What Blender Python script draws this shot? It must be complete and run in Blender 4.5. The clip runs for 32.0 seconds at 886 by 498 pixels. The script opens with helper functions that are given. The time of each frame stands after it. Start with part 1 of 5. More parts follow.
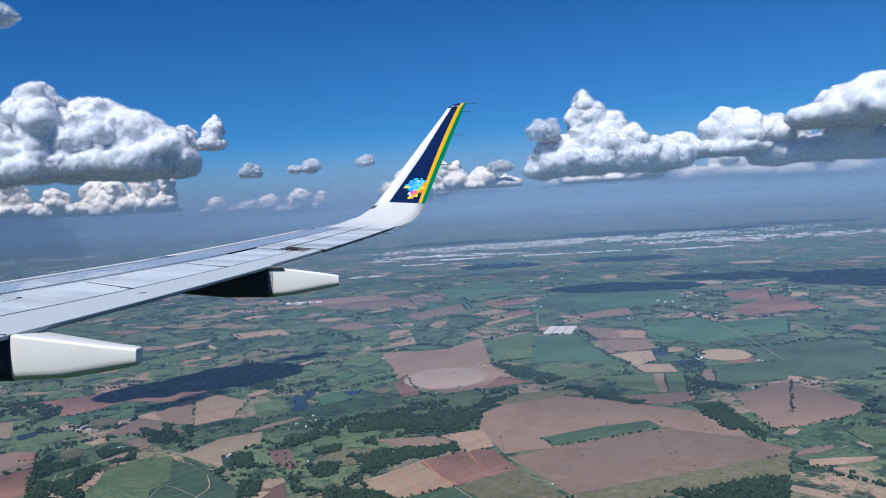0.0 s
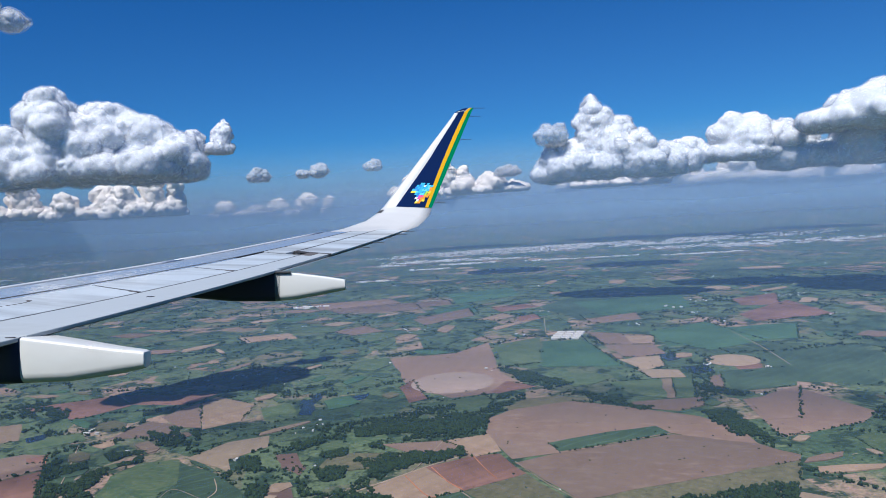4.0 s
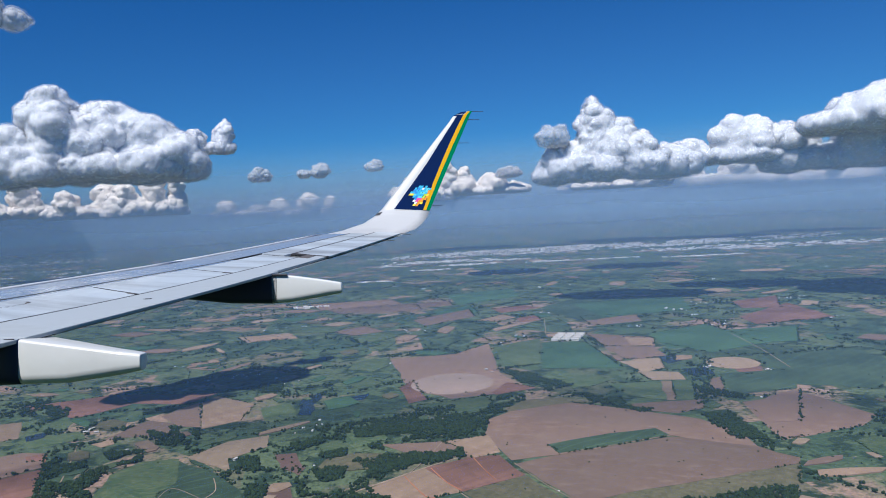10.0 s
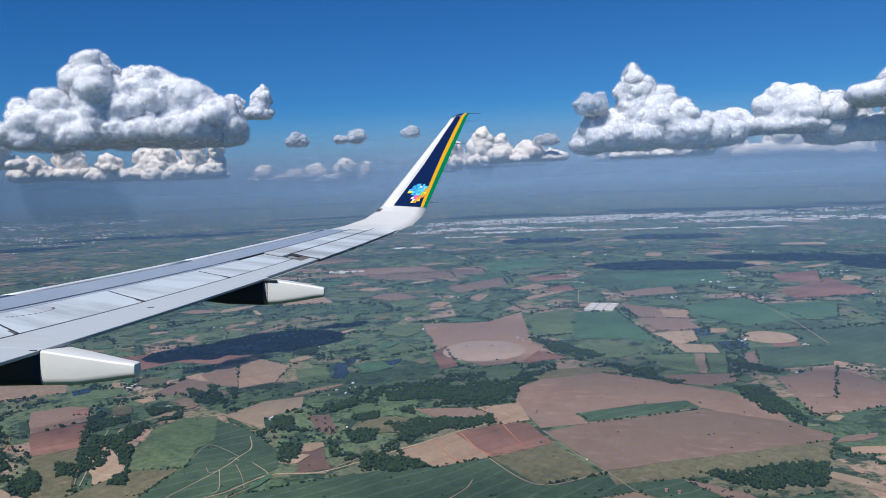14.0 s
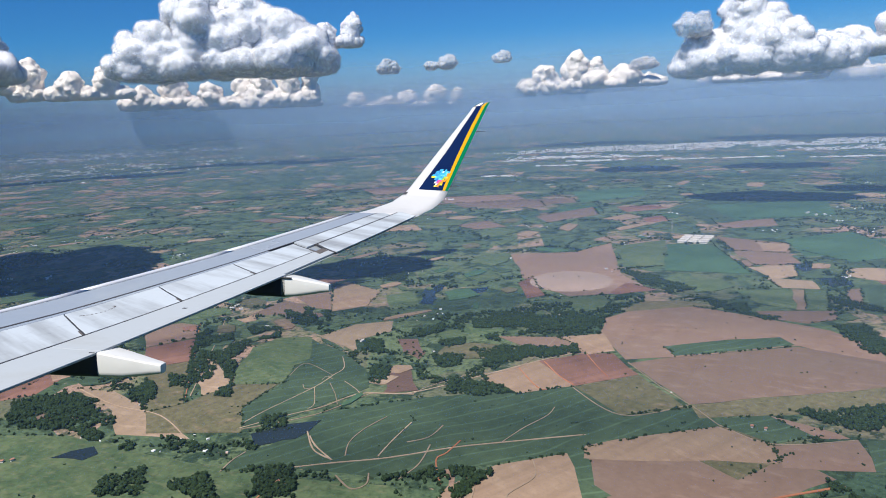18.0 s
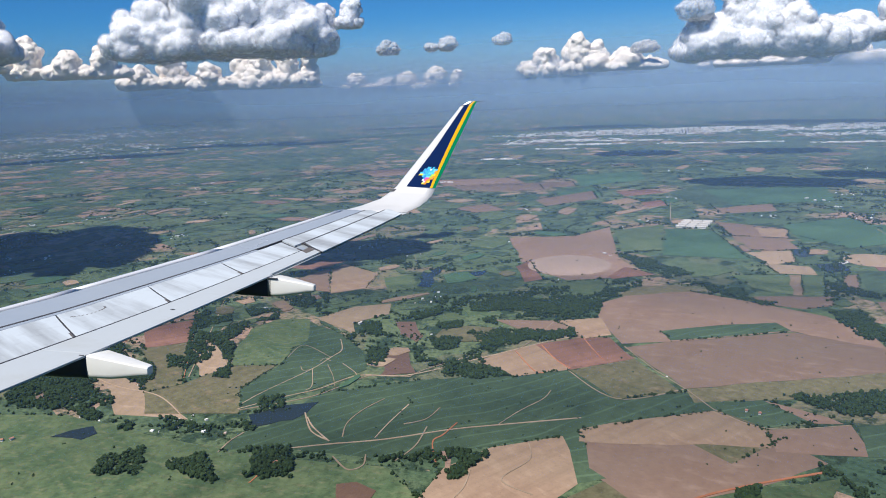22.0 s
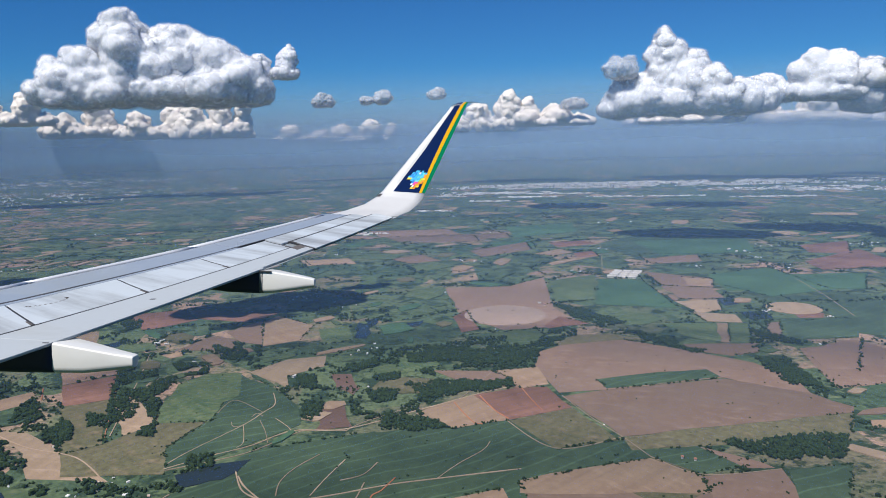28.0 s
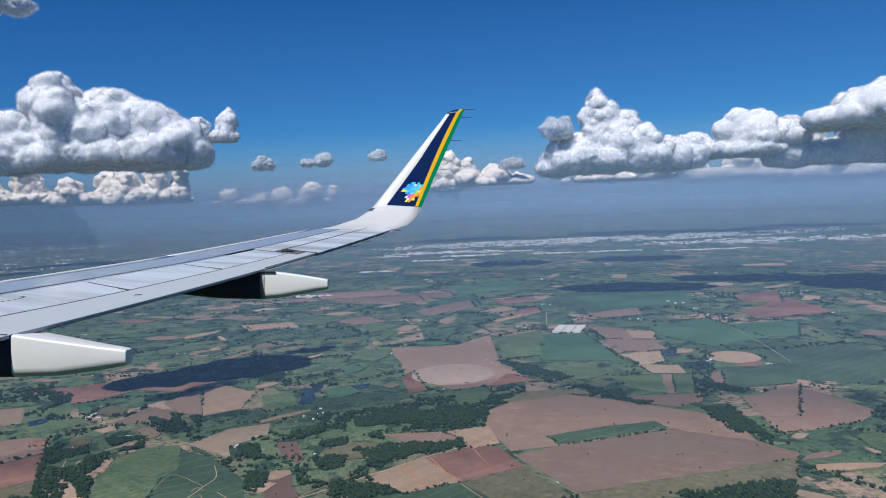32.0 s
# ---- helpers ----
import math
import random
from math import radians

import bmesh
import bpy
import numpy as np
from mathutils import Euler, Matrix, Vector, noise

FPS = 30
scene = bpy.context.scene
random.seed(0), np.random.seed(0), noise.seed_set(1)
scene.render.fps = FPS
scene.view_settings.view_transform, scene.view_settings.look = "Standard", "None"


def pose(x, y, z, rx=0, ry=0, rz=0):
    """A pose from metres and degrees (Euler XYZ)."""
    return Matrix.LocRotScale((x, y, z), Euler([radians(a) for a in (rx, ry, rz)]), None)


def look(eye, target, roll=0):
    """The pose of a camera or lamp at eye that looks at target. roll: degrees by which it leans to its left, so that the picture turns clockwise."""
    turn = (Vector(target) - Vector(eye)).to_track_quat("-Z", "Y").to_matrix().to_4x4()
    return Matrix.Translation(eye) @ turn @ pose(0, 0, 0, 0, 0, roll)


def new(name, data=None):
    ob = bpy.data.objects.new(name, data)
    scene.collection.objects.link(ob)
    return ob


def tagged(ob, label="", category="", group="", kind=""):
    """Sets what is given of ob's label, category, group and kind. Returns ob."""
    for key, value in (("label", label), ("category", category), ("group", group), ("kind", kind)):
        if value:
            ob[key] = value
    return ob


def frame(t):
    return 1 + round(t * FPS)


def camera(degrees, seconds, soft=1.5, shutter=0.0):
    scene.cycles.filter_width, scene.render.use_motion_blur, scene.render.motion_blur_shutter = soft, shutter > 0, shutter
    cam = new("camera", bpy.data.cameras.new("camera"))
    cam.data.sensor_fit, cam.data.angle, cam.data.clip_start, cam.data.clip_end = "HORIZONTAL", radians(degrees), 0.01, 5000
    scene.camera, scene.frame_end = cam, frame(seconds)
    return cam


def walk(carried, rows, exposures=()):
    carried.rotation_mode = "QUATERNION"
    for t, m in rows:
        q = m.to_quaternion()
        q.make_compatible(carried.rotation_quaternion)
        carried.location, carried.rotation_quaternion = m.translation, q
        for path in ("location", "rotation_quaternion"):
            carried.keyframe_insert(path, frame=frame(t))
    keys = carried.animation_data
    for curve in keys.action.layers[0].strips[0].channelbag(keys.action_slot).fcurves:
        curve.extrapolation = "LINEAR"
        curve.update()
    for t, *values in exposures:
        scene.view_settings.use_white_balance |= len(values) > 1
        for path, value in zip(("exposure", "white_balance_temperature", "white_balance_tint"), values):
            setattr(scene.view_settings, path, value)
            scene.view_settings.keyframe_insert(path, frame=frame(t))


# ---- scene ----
# ---- path ----
cam = camera(63.4, 32.0, soft=0.95)
PATH = [  # seconds, place, turn
    (0, -0.498, 0.801, -0.457, 85.974, 3.603, -7.680),
    (0.5, -0.500, 0.803, -0.460, 85.986, 3.606, -7.755),
    (1, -0.501, 0.804, -0.462, 86.071, 3.613, -7.691),
    (1.5, -0.504, 0.796, -0.462, 86.208, 3.652, -7.340),
    (2, -0.501, 0.784, -0.457, 86.323, 3.552, -7.202),
    (2.5, -0.493, 0.782, -0.454, 86.347, 3.607, -7.128),
    (3, -0.491, 0.785, -0.455, 86.293, 3.547, -7.090),
    (3.5, -0.490, 0.784, -0.457, 86.312, 3.548, -7.083),
    (5.5, -0.470, 0.740, -0.441, 86.525, 3.327, -7.134),
    (6, -0.468, 0.741, -0.443, 86.476, 3.292, -7.154),
    (6.5, -0.471, 0.740, -0.445, 86.594, 3.219, -7.162),
    (7, -0.468, 0.742, -0.442, 86.590, 3.293, -7.086),
    (7.5, -0.466, 0.736, -0.440, 86.569, 3.351, -7.093),
    (8, -0.454, 0.729, -0.432, 86.484, 3.354, -7.059),
    (8.5, -0.446, 0.713, -0.426, 86.512, 3.213, -7.061),
    (9, -0.442, 0.699, -0.424, 86.490, 3.136, -7.109),
    (9.5, -0.441, 0.692, -0.424, 86.511, 3.112, -7.152),
    (10, -0.435, 0.692, -0.419, 86.431, 3.182, -7.007),
    (10.5, -0.432, 0.684, -0.413, 86.480, 3.123, -6.992),
    (11, -0.424, 0.672, -0.408, 86.373, 3.156, -7.003),
    (11.5, -0.397, 0.634, -0.400, 86.280, 3.128, -6.955),
    (12, -0.343, 0.538, -0.376, 86.451, 3.100, -6.712),
    (12.5, -0.248, 0.406, -0.301, 86.387, 3.038, -6.293),
    (13, -0.118, 0.203, -0.186, 86.183, 2.822, -5.752),
    (13.5, 0.062, -0.074, -0.031, 85.137, 2.671, -4.888),
    (14, 0.302, -0.404, 0.178, 83.928, 2.420, -4.111),
    (14.5, 0.576, -0.760, 0.435, 82.605, 2.463, -2.083),
    (15, 0.858, -1.089, 0.698, 81.586, 2.457, -0.851),
    (15.5, 1.101, -1.341, 0.910, 80.832, 2.216, -0.045),
    (17.5, 1.770, -1.911, 1.385, 78.803, 2.754, 2.633),
    (18, 1.896, -2.000, 1.489, 78.464, 2.817, 3.128),
    (18.5, 1.990, -2.078, 1.582, 78.150, 2.815, 3.471),
    (19, 2.067, -2.145, 1.673, 77.884, 2.858, 3.745),
    (19.5, 2.131, -2.197, 1.759, 77.632, 2.849, 3.980),
    (20, 2.177, -2.233, 1.825, 77.316, 2.797, 4.119),
    (20.5, 2.201, -2.257, 1.864, 77.284, 2.511, 4.010),
    (21, 2.207, -2.263, 1.874, 77.194, 2.451, 4.038),
    (21.5, 2.208, -2.253, 1.871, 77.125, 2.566, 3.889),
    (22, 2.208, -2.249, 1.863, 77.073, 2.380, 3.127),
    (22.5, 2.201, -2.263, 1.853, 77.151, 2.097, 2.449),
    (23, 2.194, -2.266, 1.847, 77.115, 2.084, 2.417),
    (23.5, 2.181, -2.259, 1.840, 77.123, 2.075, 2.624),
    (24, 2.156, -2.235, 1.825, 77.126, 1.952, 2.737),
    (24.5, 2.099, -2.204, 1.794, 77.251, 1.918, 2.578),
    (26.5, 1.708, -1.899, 1.499, 77.740, 1.830, 1.143),
    (27, 1.491, -1.742, 1.294, 78.423, 1.583, 0.356),
    (27.5, 1.198, -1.461, 1.010, 79.867, 1.598, -0.873),
    (28, 0.872, -1.099, 0.702, 81.043, 1.564, -2.058),
    (28.5, 0.545, -0.742, 0.415, 82.221, 1.822, -3.490),
    (29, 0.287, -0.418, 0.185, 83.276, 1.862, -4.536),
    (29.5, 0.106, -0.146, 0.020, 84.097, 1.989, -5.275),
    (30, -0.024, 0.047, -0.099, 84.676, 2.141, -5.790),
    (30.5, -0.108, 0.186, -0.183, 85.065, 2.263, -6.204),
    (31, -0.164, 0.282, -0.241, 85.366, 2.306, -6.494),
    (31.5, -0.205, 0.351, -0.285, 85.597, 2.382, -6.676),
    (32, -0.236, 0.413, -0.314, 85.703, 2.525, -6.752),
]
walk(cam, [(t, pose(*p)) for t, *p in PATH], ((0, 0.14, 6200, 10), (8, 0.08, 6200, 10), (13, 0.0, 6350, 10), (15.5, 0.2, 6600, 10), (18, 0.32, 6750, 10), (25, 0.32, 6780, 10), (28, 0.14, 6700, 10), (30, 0.02, 6500, 10), (32, 0.0, 6450, 10)))

# ---- light ----
SUN_HIGH = radians(60.0)
world = bpy.data.worlds.new("daylight")
world.use_nodes = True
scene.world = world
_n = world.node_tree.nodes
_sky = _n.new("ShaderNodeTexSky")
_sky.sky_type = "NISHITA"
_sky.sun_disc = False
_sky.sun_elevation, _sky.sun_rotation = SUN_HIGH, radians(210.0)
_sky.altitude, _sky.air_density, _sky.dust_density, _sky.ozone_density = 2500.0, 1.0, 0.0, 3.0
_deep = _n.new("ShaderNodeHueSaturation")
_deep.inputs["Saturation"].default_value = 1.2
world.node_tree.links.new(_sky.outputs[0], _deep.inputs["Color"])
_tint = _n.new("ShaderNodeMix")
_tint.data_type, _tint.blend_type = "RGBA", "MULTIPLY"
_tint.inputs[0].default_value = 1.0
_tint.inputs[7].default_value = (0.31, 1.02, 1.56, 1)
world.node_tree.links.new(_deep.outputs[0], _tint.inputs[6])
world.node_tree.links.new(_tint.outputs[2], _n["Background"].inputs[0])
_n["Background"].inputs[1].default_value = 0.054
sun = new("sun", bpy.data.lights.new("sun", "SUN"))
sun.data.energy, sun.data.angle, sun.data.color = 5.0, radians(0.53), (1.0, 0.97, 0.93)
sun.matrix_world = look((-0.52 * math.cos(SUN_HIGH), -0.854 * math.cos(SUN_HIGH), math.sin(SUN_HIGH)), (0, 0, 0))
scene.view_settings.exposure = 0.0

# ---- helpers of this scene ----
GROUND = -108.5


def link_mesh(name, bm, material, smooth=False):
    me = bpy.data.meshes.new(name)
    bm.to_mesh(me)
    bm.free()
    if material:
        me.materials.append(material)
    if smooth:
        me.polygons.foreach_set("use_smooth", [True] * len(me.polygons))
    return new(name, me)


def part(name, bm, material, parent, label="", smooth=False):
    ob = link_mesh(name, bm, material, smooth)
    ob.parent = parent
    return tagged(ob, label)


def soup(name, verts, faces, material, smooth=False):
    me = bpy.data.meshes.new(name)
    me.from_pydata(verts, [], faces)
    me.materials.append(material)
    if smooth:
        me.polygons.foreach_set("use_smooth", [True] * len(me.polygons))
    return new(name, me)


def mat(name, rough=0.6, metal=0.0, coat=0.0, spec=0.5):
    m = bpy.data.materials.new(name)
    m.use_nodes = True
    b = m.node_tree.nodes["Principled BSDF"]
    b.inputs["Roughness"].default_value = rough
    b.inputs["Metallic"].default_value = metal
    b.inputs["Coat Weight"].default_value = coat
    b.inputs["Specular IOR Level"].default_value = spec
    return m, m.node_tree.nodes, m.node_tree.links, b


def mix(nodes, links, fac, a, b, mode="MIX"):
    n = nodes.new("ShaderNodeMix")
    n.data_type, n.blend_type = "RGBA", mode
    for i, v in ((0, fac), (6, a), (7, b)):
        if isinstance(v, bpy.types.NodeSocket):
            links.new(v, n.inputs[i])
        else:
            n.inputs[i].default_value = (*v, 1) if i else v
    return n.outputs[2]


def grain(nodes, links, scale, detail=4.0, stretch=(1, 1, 1), space="Object", rough=0.55, turn=0.0):
    c = nodes.new("ShaderNodeTexCoord")
    mp = nodes.new("ShaderNodeMapping")
    mp.inputs["Scale"].default_value = stretch
    mr = nodes.new("ShaderNodeMapping")
    mr.inputs["Rotation"].default_value = (0, 0, turn)
    t = nodes.new("ShaderNodeTexNoise")
    t.inputs["Scale"].default_value, t.inputs["Detail"].default_value, t.inputs["Roughness"].default_value = scale, detail, rough
    links.new(c.outputs[space], mr.inputs[0])
    links.new(mr.outputs[0], mp.inputs[0])
    links.new(mp.outputs[0], t.inputs[0])
    return t.outputs[0]


def steps(nodes, links, value, *stops):
    r = nodes.new("ShaderNodeValToRGB")
    e = r.color_ramp.elements
    while len(e) < len(stops):
        e.new(0.5)
    for el, (p, c) in zip(e, stops):
        el.position, el.color = p, (*c, 1) if len(c) == 3 else c
    links.new(value, r.inputs[0])
    return r.outputs[0]


def bump(nodes, links, bsdf, height, strength=0.2, distance=0.02):
    n = nodes.new("ShaderNodeBump")
    n.inputs["Strength"].default_value, n.inputs["Distance"].default_value = strength, distance
    links.new(height, n.inputs["Height"])
    links.new(n.outputs[0], bsdf.inputs["Normal"])


def paint(name, color, dirt=(0.25, 0.23, 0.2), amount=0.25, rough=0.4, coat=0.0, metal=0.0, stretch=(1, 1, 1), scale=1.5, turn=0.0, cut=(0.48, 0.75)):
    """Aircraft paint with streaks of grime along the airflow and fine speckle."""
    m, n, l, b = mat(name, rough, metal, coat)
    a = steps(n, l, grain(n, l, scale, 5, stretch, turn=turn), (cut[0], (0, 0, 0)), (cut[1], (1, 1, 1)))
    s = steps(n, l, grain(n, l, 9.0, 6), (0.55, (0, 0, 0)), (0.8, (0.6, 0.6, 0.6)))
    f = n.new("ShaderNodeMath")
    f.operation = "MULTIPLY_ADD"
    l.new(a, f.inputs[0])
    f.inputs[1].default_value = amount
    g = n.new("ShaderNodeMath")
    g.operation = "MULTIPLY"
    l.new(s, g.inputs[0])
    g.inputs[1].default_value = amount * 0.5
    l.new(g.outputs[0], f.inputs[2])
    l.new(mix(n, l, f.outputs[0], color, dirt), b.inputs["Base Color"])
    r = n.new("ShaderNodeMath")
    r.operation = "MULTIPLY_ADD"
    l.new(a, r.inputs[0])
    r.inputs[1].default_value, r.inputs[2].default_value = min(0.2, amount * 0.6), rough
    l.new(r.outputs[0], b.inputs["Roughness"])
    bump(n, l, b, grain(n, l, 2.5, 3), 0.05, 0.02)
    return m


def land(name, c1, c2, c3, rows=0.0, turn=0.4, scale=0.03, rough=0.95, mottle=0.2, banks=0.0):
    """Field surface: broad patches of two tones, a third in stains, and fine drilled rows."""
    m, n, l, b = mat(name, rough, spec=0.1)
    c = mix(n, l, steps(n, l, grain(n, l, scale, 6, space="Object"), (0.38, (0, 0, 0)), (0.62, (1, 1, 1))), c1, c2)
    c = mix(n, l, steps(n, l, grain(n, l, scale * 3.3, 8, (1, 2.2, 1), turn=turn), (0.52, (0, 0, 0)), (0.72, (0.8, 0.8, 0.8))), c, c3)
    if rows:
        s = steps(n, l, grain(n, l, 0.25, 3, (1, 0.04, 1), turn=turn), (0.4, (1, 1, 1)), (0.65, (1 - rows, 1 - rows, 1 - rows)))
        c = mix(n, l, 1.0, c, s, "MULTIPLY")
    # contour banks winding across the slope
    if banks:
        wv = n.new("ShaderNodeTexWave")
        wv.inputs["Scale"].default_value, wv.inputs["Distortion"].default_value = 0.045, 9.0
        wv.inputs["Detail"].default_value, wv.inputs["Detail Scale"].default_value = 2.0, 0.35
        tc = n.new("ShaderNodeTexCoord")
        tr = n.new("ShaderNodeMapping")
        tr.inputs["Rotation"].default_value = (0, 0, turn * 2.1)
        l.new(tc.outputs["Object"], tr.inputs[0])
        l.new(tr.outputs[0], wv.inputs[0])
        c = mix(n, l, 1.0, c, steps(n, l, wv.outputs[1], (0.93, (1, 1, 1)), (0.99, (1 + banks,) * 3)), "MULTIPLY")
    # slow change of tone over the field: damp hollows, dry crowns
    c = mix(n, l, 1.0, c, steps(n, l, grain(n, l, 0.014, 3), (0.35, (0.8, 0.82, 0.82)), (0.65, (1.12, 1.1, 1.08))), "MULTIPLY")
    # fine mottling: tufts, bare spots and clods
    c = mix(n, l, 1.0, c, steps(n, l, grain(n, l, 0.38, 8, rough=0.72), (0.36, (1 - 0.34 * mottle,) * 3), (0.5, (1, 1, 1)), (0.66, (1 + 0.2 * mottle,) * 3)), "MULTIPLY")
    oi = n.new("ShaderNodeObjectInfo")
    tone = steps(n, l, oi.outputs["Random"], (0.0, (0.78, 0.8, 0.8)), (1.0, (1.15, 1.12, 1.1)))
    l.new(mix(n, l, 1.0, c, tone, "MULTIPLY"), b.inputs["Base Color"])
    bump(n, l, b, grain(n, l, 0.6, 5), 0.5, 0.4)
    return m


# ---- materials ----
SKIN = paint("grey_wing_paint", (0.33, 0.37, 0.4), (0.22, 0.25, 0.28), 0.4, 0.2, 0.3, stretch=(0.5, 0.5, 1), scale=1.2)
PANEL = paint("pale_panel_paint", (0.5, 0.555, 0.59), (0.2, 0.215, 0.23), 0.75, 0.4, 0.1, stretch=(0.3, 3.0, 1), scale=1.0, turn=0.59, cut=(0.42, 0.68))
FLAP = paint("flap_grey_paint", (0.4, 0.44, 0.465), (0.29, 0.3, 0.29), 0.4, 0.45, stretch=(0.6, 1.2, 1))
WHITE = paint("white_fairing_paint", (0.68, 0.69, 0.67), (0.38, 0.36, 0.32), 0.25, 0.35, 0.2, stretch=(0.6, 1, 1), scale=2.0)
TIPWHITE = paint("white_wingtip_paint", (0.5, 0.51, 0.52), (0.34, 0.34, 0.33), 0.2, 0.4, 0.1, stretch=(0.6, 1, 1), scale=2.0)
METAL = paint("slat_metal", (0.62, 0.64, 0.68), (0.5, 0.5, 0.52), 0.1, 0.4, metal=0.2)
NAVY = paint("navy_paint", (0.006, 0.018, 0.075), (0.01, 0.022, 0.08), 0.06, 0.09, 0.0)
DEEP = paint("dark_navy_nose", (0.007, 0.017, 0.055), (0.012, 0.02, 0.05), 0.1, 0.3)
YELLOW = paint("yellow_paint", (0.78, 0.42, 0.008), (0.5, 0.3, 0.03), 0.05, 0.12)
GREEN = paint("green_paint", (0.0, 0.19, 0.07), (0.01, 0.13, 0.06), 0.05, 0.12)
SEAL = paint("dark_sealant", (0.03, 0.032, 0.04), (0.08, 0.07, 0.06), 0.3, 0.7)
WICK = paint("black_wick", (0.02, 0.02, 0.02), (0.06, 0.06, 0.06), 0.2, 0.5)
RUST = paint("stained_hinge_bay", (0.1, 0.09, 0.085), (0.05, 0.045, 0.04), 0.5, 0.7)
TILE = {k: paint("mosaic_" + k, c, (0.3, 0.3, 0.3), 0.05, 0.3, 0.3) for k, c in dict(
    cyan=(0.05, 0.5, 0.85), blue=(0.03, 0.25, 0.75), aqua=(0.15, 0.7, 0.75), lime=(0.55, 0.75, 0.08),
    yellow=(0.95, 0.75, 0.05), orange=(0.95, 0.35, 0.03), pink=(0.85, 0.1, 0.4), red=(0.75, 0.05, 0.05), white=(0.85, 0.85, 0.85)).items()}

SOIL = land("pale_ploughed_soil", (0.225, 0.156, 0.122), (0.185, 0.125, 0.096), (0.262, 0.188, 0.15), 0.04)
RED = land("red_soil", (0.2, 0.108, 0.085), (0.25, 0.135, 0.105), (0.155, 0.085, 0.068), 0.2, 1.1)
SALMON = land("salmon_soil", (0.33, 0.235, 0.165), (0.26, 0.18, 0.128), (0.39, 0.29, 0.21), 0.15, 0.9)
BEIGE = land("dry_straw", (0.36, 0.265, 0.19), (0.29, 0.215, 0.15), (0.42, 0.32, 0.24), 0.12, 0.2)
OLIVE = land("olive_stubble", (0.15, 0.138, 0.082), (0.105, 0.105, 0.06), (0.21, 0.165, 0.11), 0.15, 0.7, mottle=0.9)
CANE = land("sugar_cane", (0.052, 0.088, 0.055), (0.066, 0.105, 0.062), (0.042, 0.072, 0.046), 0.1, 0.5, mottle=0.45, banks=0.4)
CROP = land("bright_green_crop", (0.055, 0.115, 0.065), (0.065, 0.13, 0.072), (0.048, 0.098, 0.058), 0.15, 1.3, mottle=0.45)
PASTURE = land("pasture", (0.1, 0.138, 0.07), (0.058, 0.098, 0.05), (0.15, 0.158, 0.09), 0.0, 0.3, 0.07, mottle=0.9)
TRACK = land("dirt_track", (0.34, 0.26, 0.19), (0.28, 0.21, 0.15), (0.4, 0.31, 0.23))
GREYSOIL = land("grey_brown_soil", (0.3, 0.23, 0.195), (0.275, 0.21, 0.18), (0.33, 0.255, 0.22), 0.05, 1.4)
REDTRACK = land("red_dirt_track", (0.4, 0.17, 0.09), (0.34, 0.13, 0.07), (0.45, 0.2, 0.12))


def ground_material():
    """Patchwork of small holdings: bent cells of pasture, crop and soil, with scrub between."""
    m, n, l, b = mat("farmland", 0.95, spec=0.1)
    c = n.new("ShaderNodeTexCoord")
    nz = n.new("ShaderNodeTexNoise")
    nz.inputs["Scale"].default_value, nz.inputs["Detail"].default_value = 0.012, 5
    l.new(c.outputs["Object"], nz.inputs[0])
    bend = n.new("ShaderNodeMixRGB")
    bend.blend_type = "LINEAR_LIGHT"
    bend.inputs[0].default_value = 28.0
    l.new(c.outputs["Object"], bend.inputs[1])
    l.new(nz.outputs["Color"], bend.inputs[2])
    v = n.new("ShaderNodeTexVoronoi")
    v.inputs["Scale"].default_value, v.inputs["Randomness"].default_value = 0.021, 0.9
    v.distance = "MANHATTAN"
    l.new(bend.outputs[0], v.inputs[0])
    sep = n.new("ShaderNodeSeparateColor")
    l.new(v.outputs["Color"], sep.inputs[0])
    cell = steps(n, l, sep.outputs[0], (0.0, (0.036, 0.066, 0.042)), (0.2, (0.078, 0.122, 0.064)), (0.38, (0.042, 0.082, 0.052)), (0.52, (0.118, 0.15, 0.08)),
                 (0.66, (0.068, 0.108, 0.06)), (0.76, (0.15, 0.138, 0.09)), (0.84, (0.25, 0.165, 0.125)), (0.95, (0.31, 0.21, 0.16)))
    m0 = steps(n, l, grain(n, l, 0.03, 10, rough=0.7), (0.44, (0, 0, 0)), (0.56, (0.85, 0.85, 0.85)))
    cell = mix(n, l, m0, cell, (0.112, 0.15, 0.078))
    m1 = steps(n, l, grain(n, l, 0.06, 9, rough=0.7), (0.5, (0, 0, 0)), (0.56, (1, 1, 1)))
    cell = mix(n, l, m1, cell, (0.03, 0.055, 0.034))
    m2 = steps(n, l, grain(n, l, 0.1, 9, rough=0.72), (0.57, (0, 0, 0)), (0.6, (0.9, 0.9, 0.9)))
    cell = mix(n, l, m2, cell, (0.024, 0.04, 0.022))
    m3 = steps(n, l, grain(n, l, 0.13, 6, rough=0.7), (0.66, (0, 0, 0)), (0.7, (0.8, 0.8, 0.8)))
    cell = mix(n, l, m3, cell, (0.32, 0.23, 0.16))
    cell = mix(n, l, 1.0, cell, steps(n, l, grain(n, l, 0.45, 8, rough=0.72), (0.36, (0.5, 0.55, 0.52)), (0.5, (1, 1, 1)), (0.66, (1.4, 1.34, 1.2))), "MULTIPLY")
    l.new(cell, b.inputs["Base Color"])
    bump(n, l, b, grain(n, l, 0.3, 6), 0.6, 0.8)
    return m


FARMLAND = ground_material()


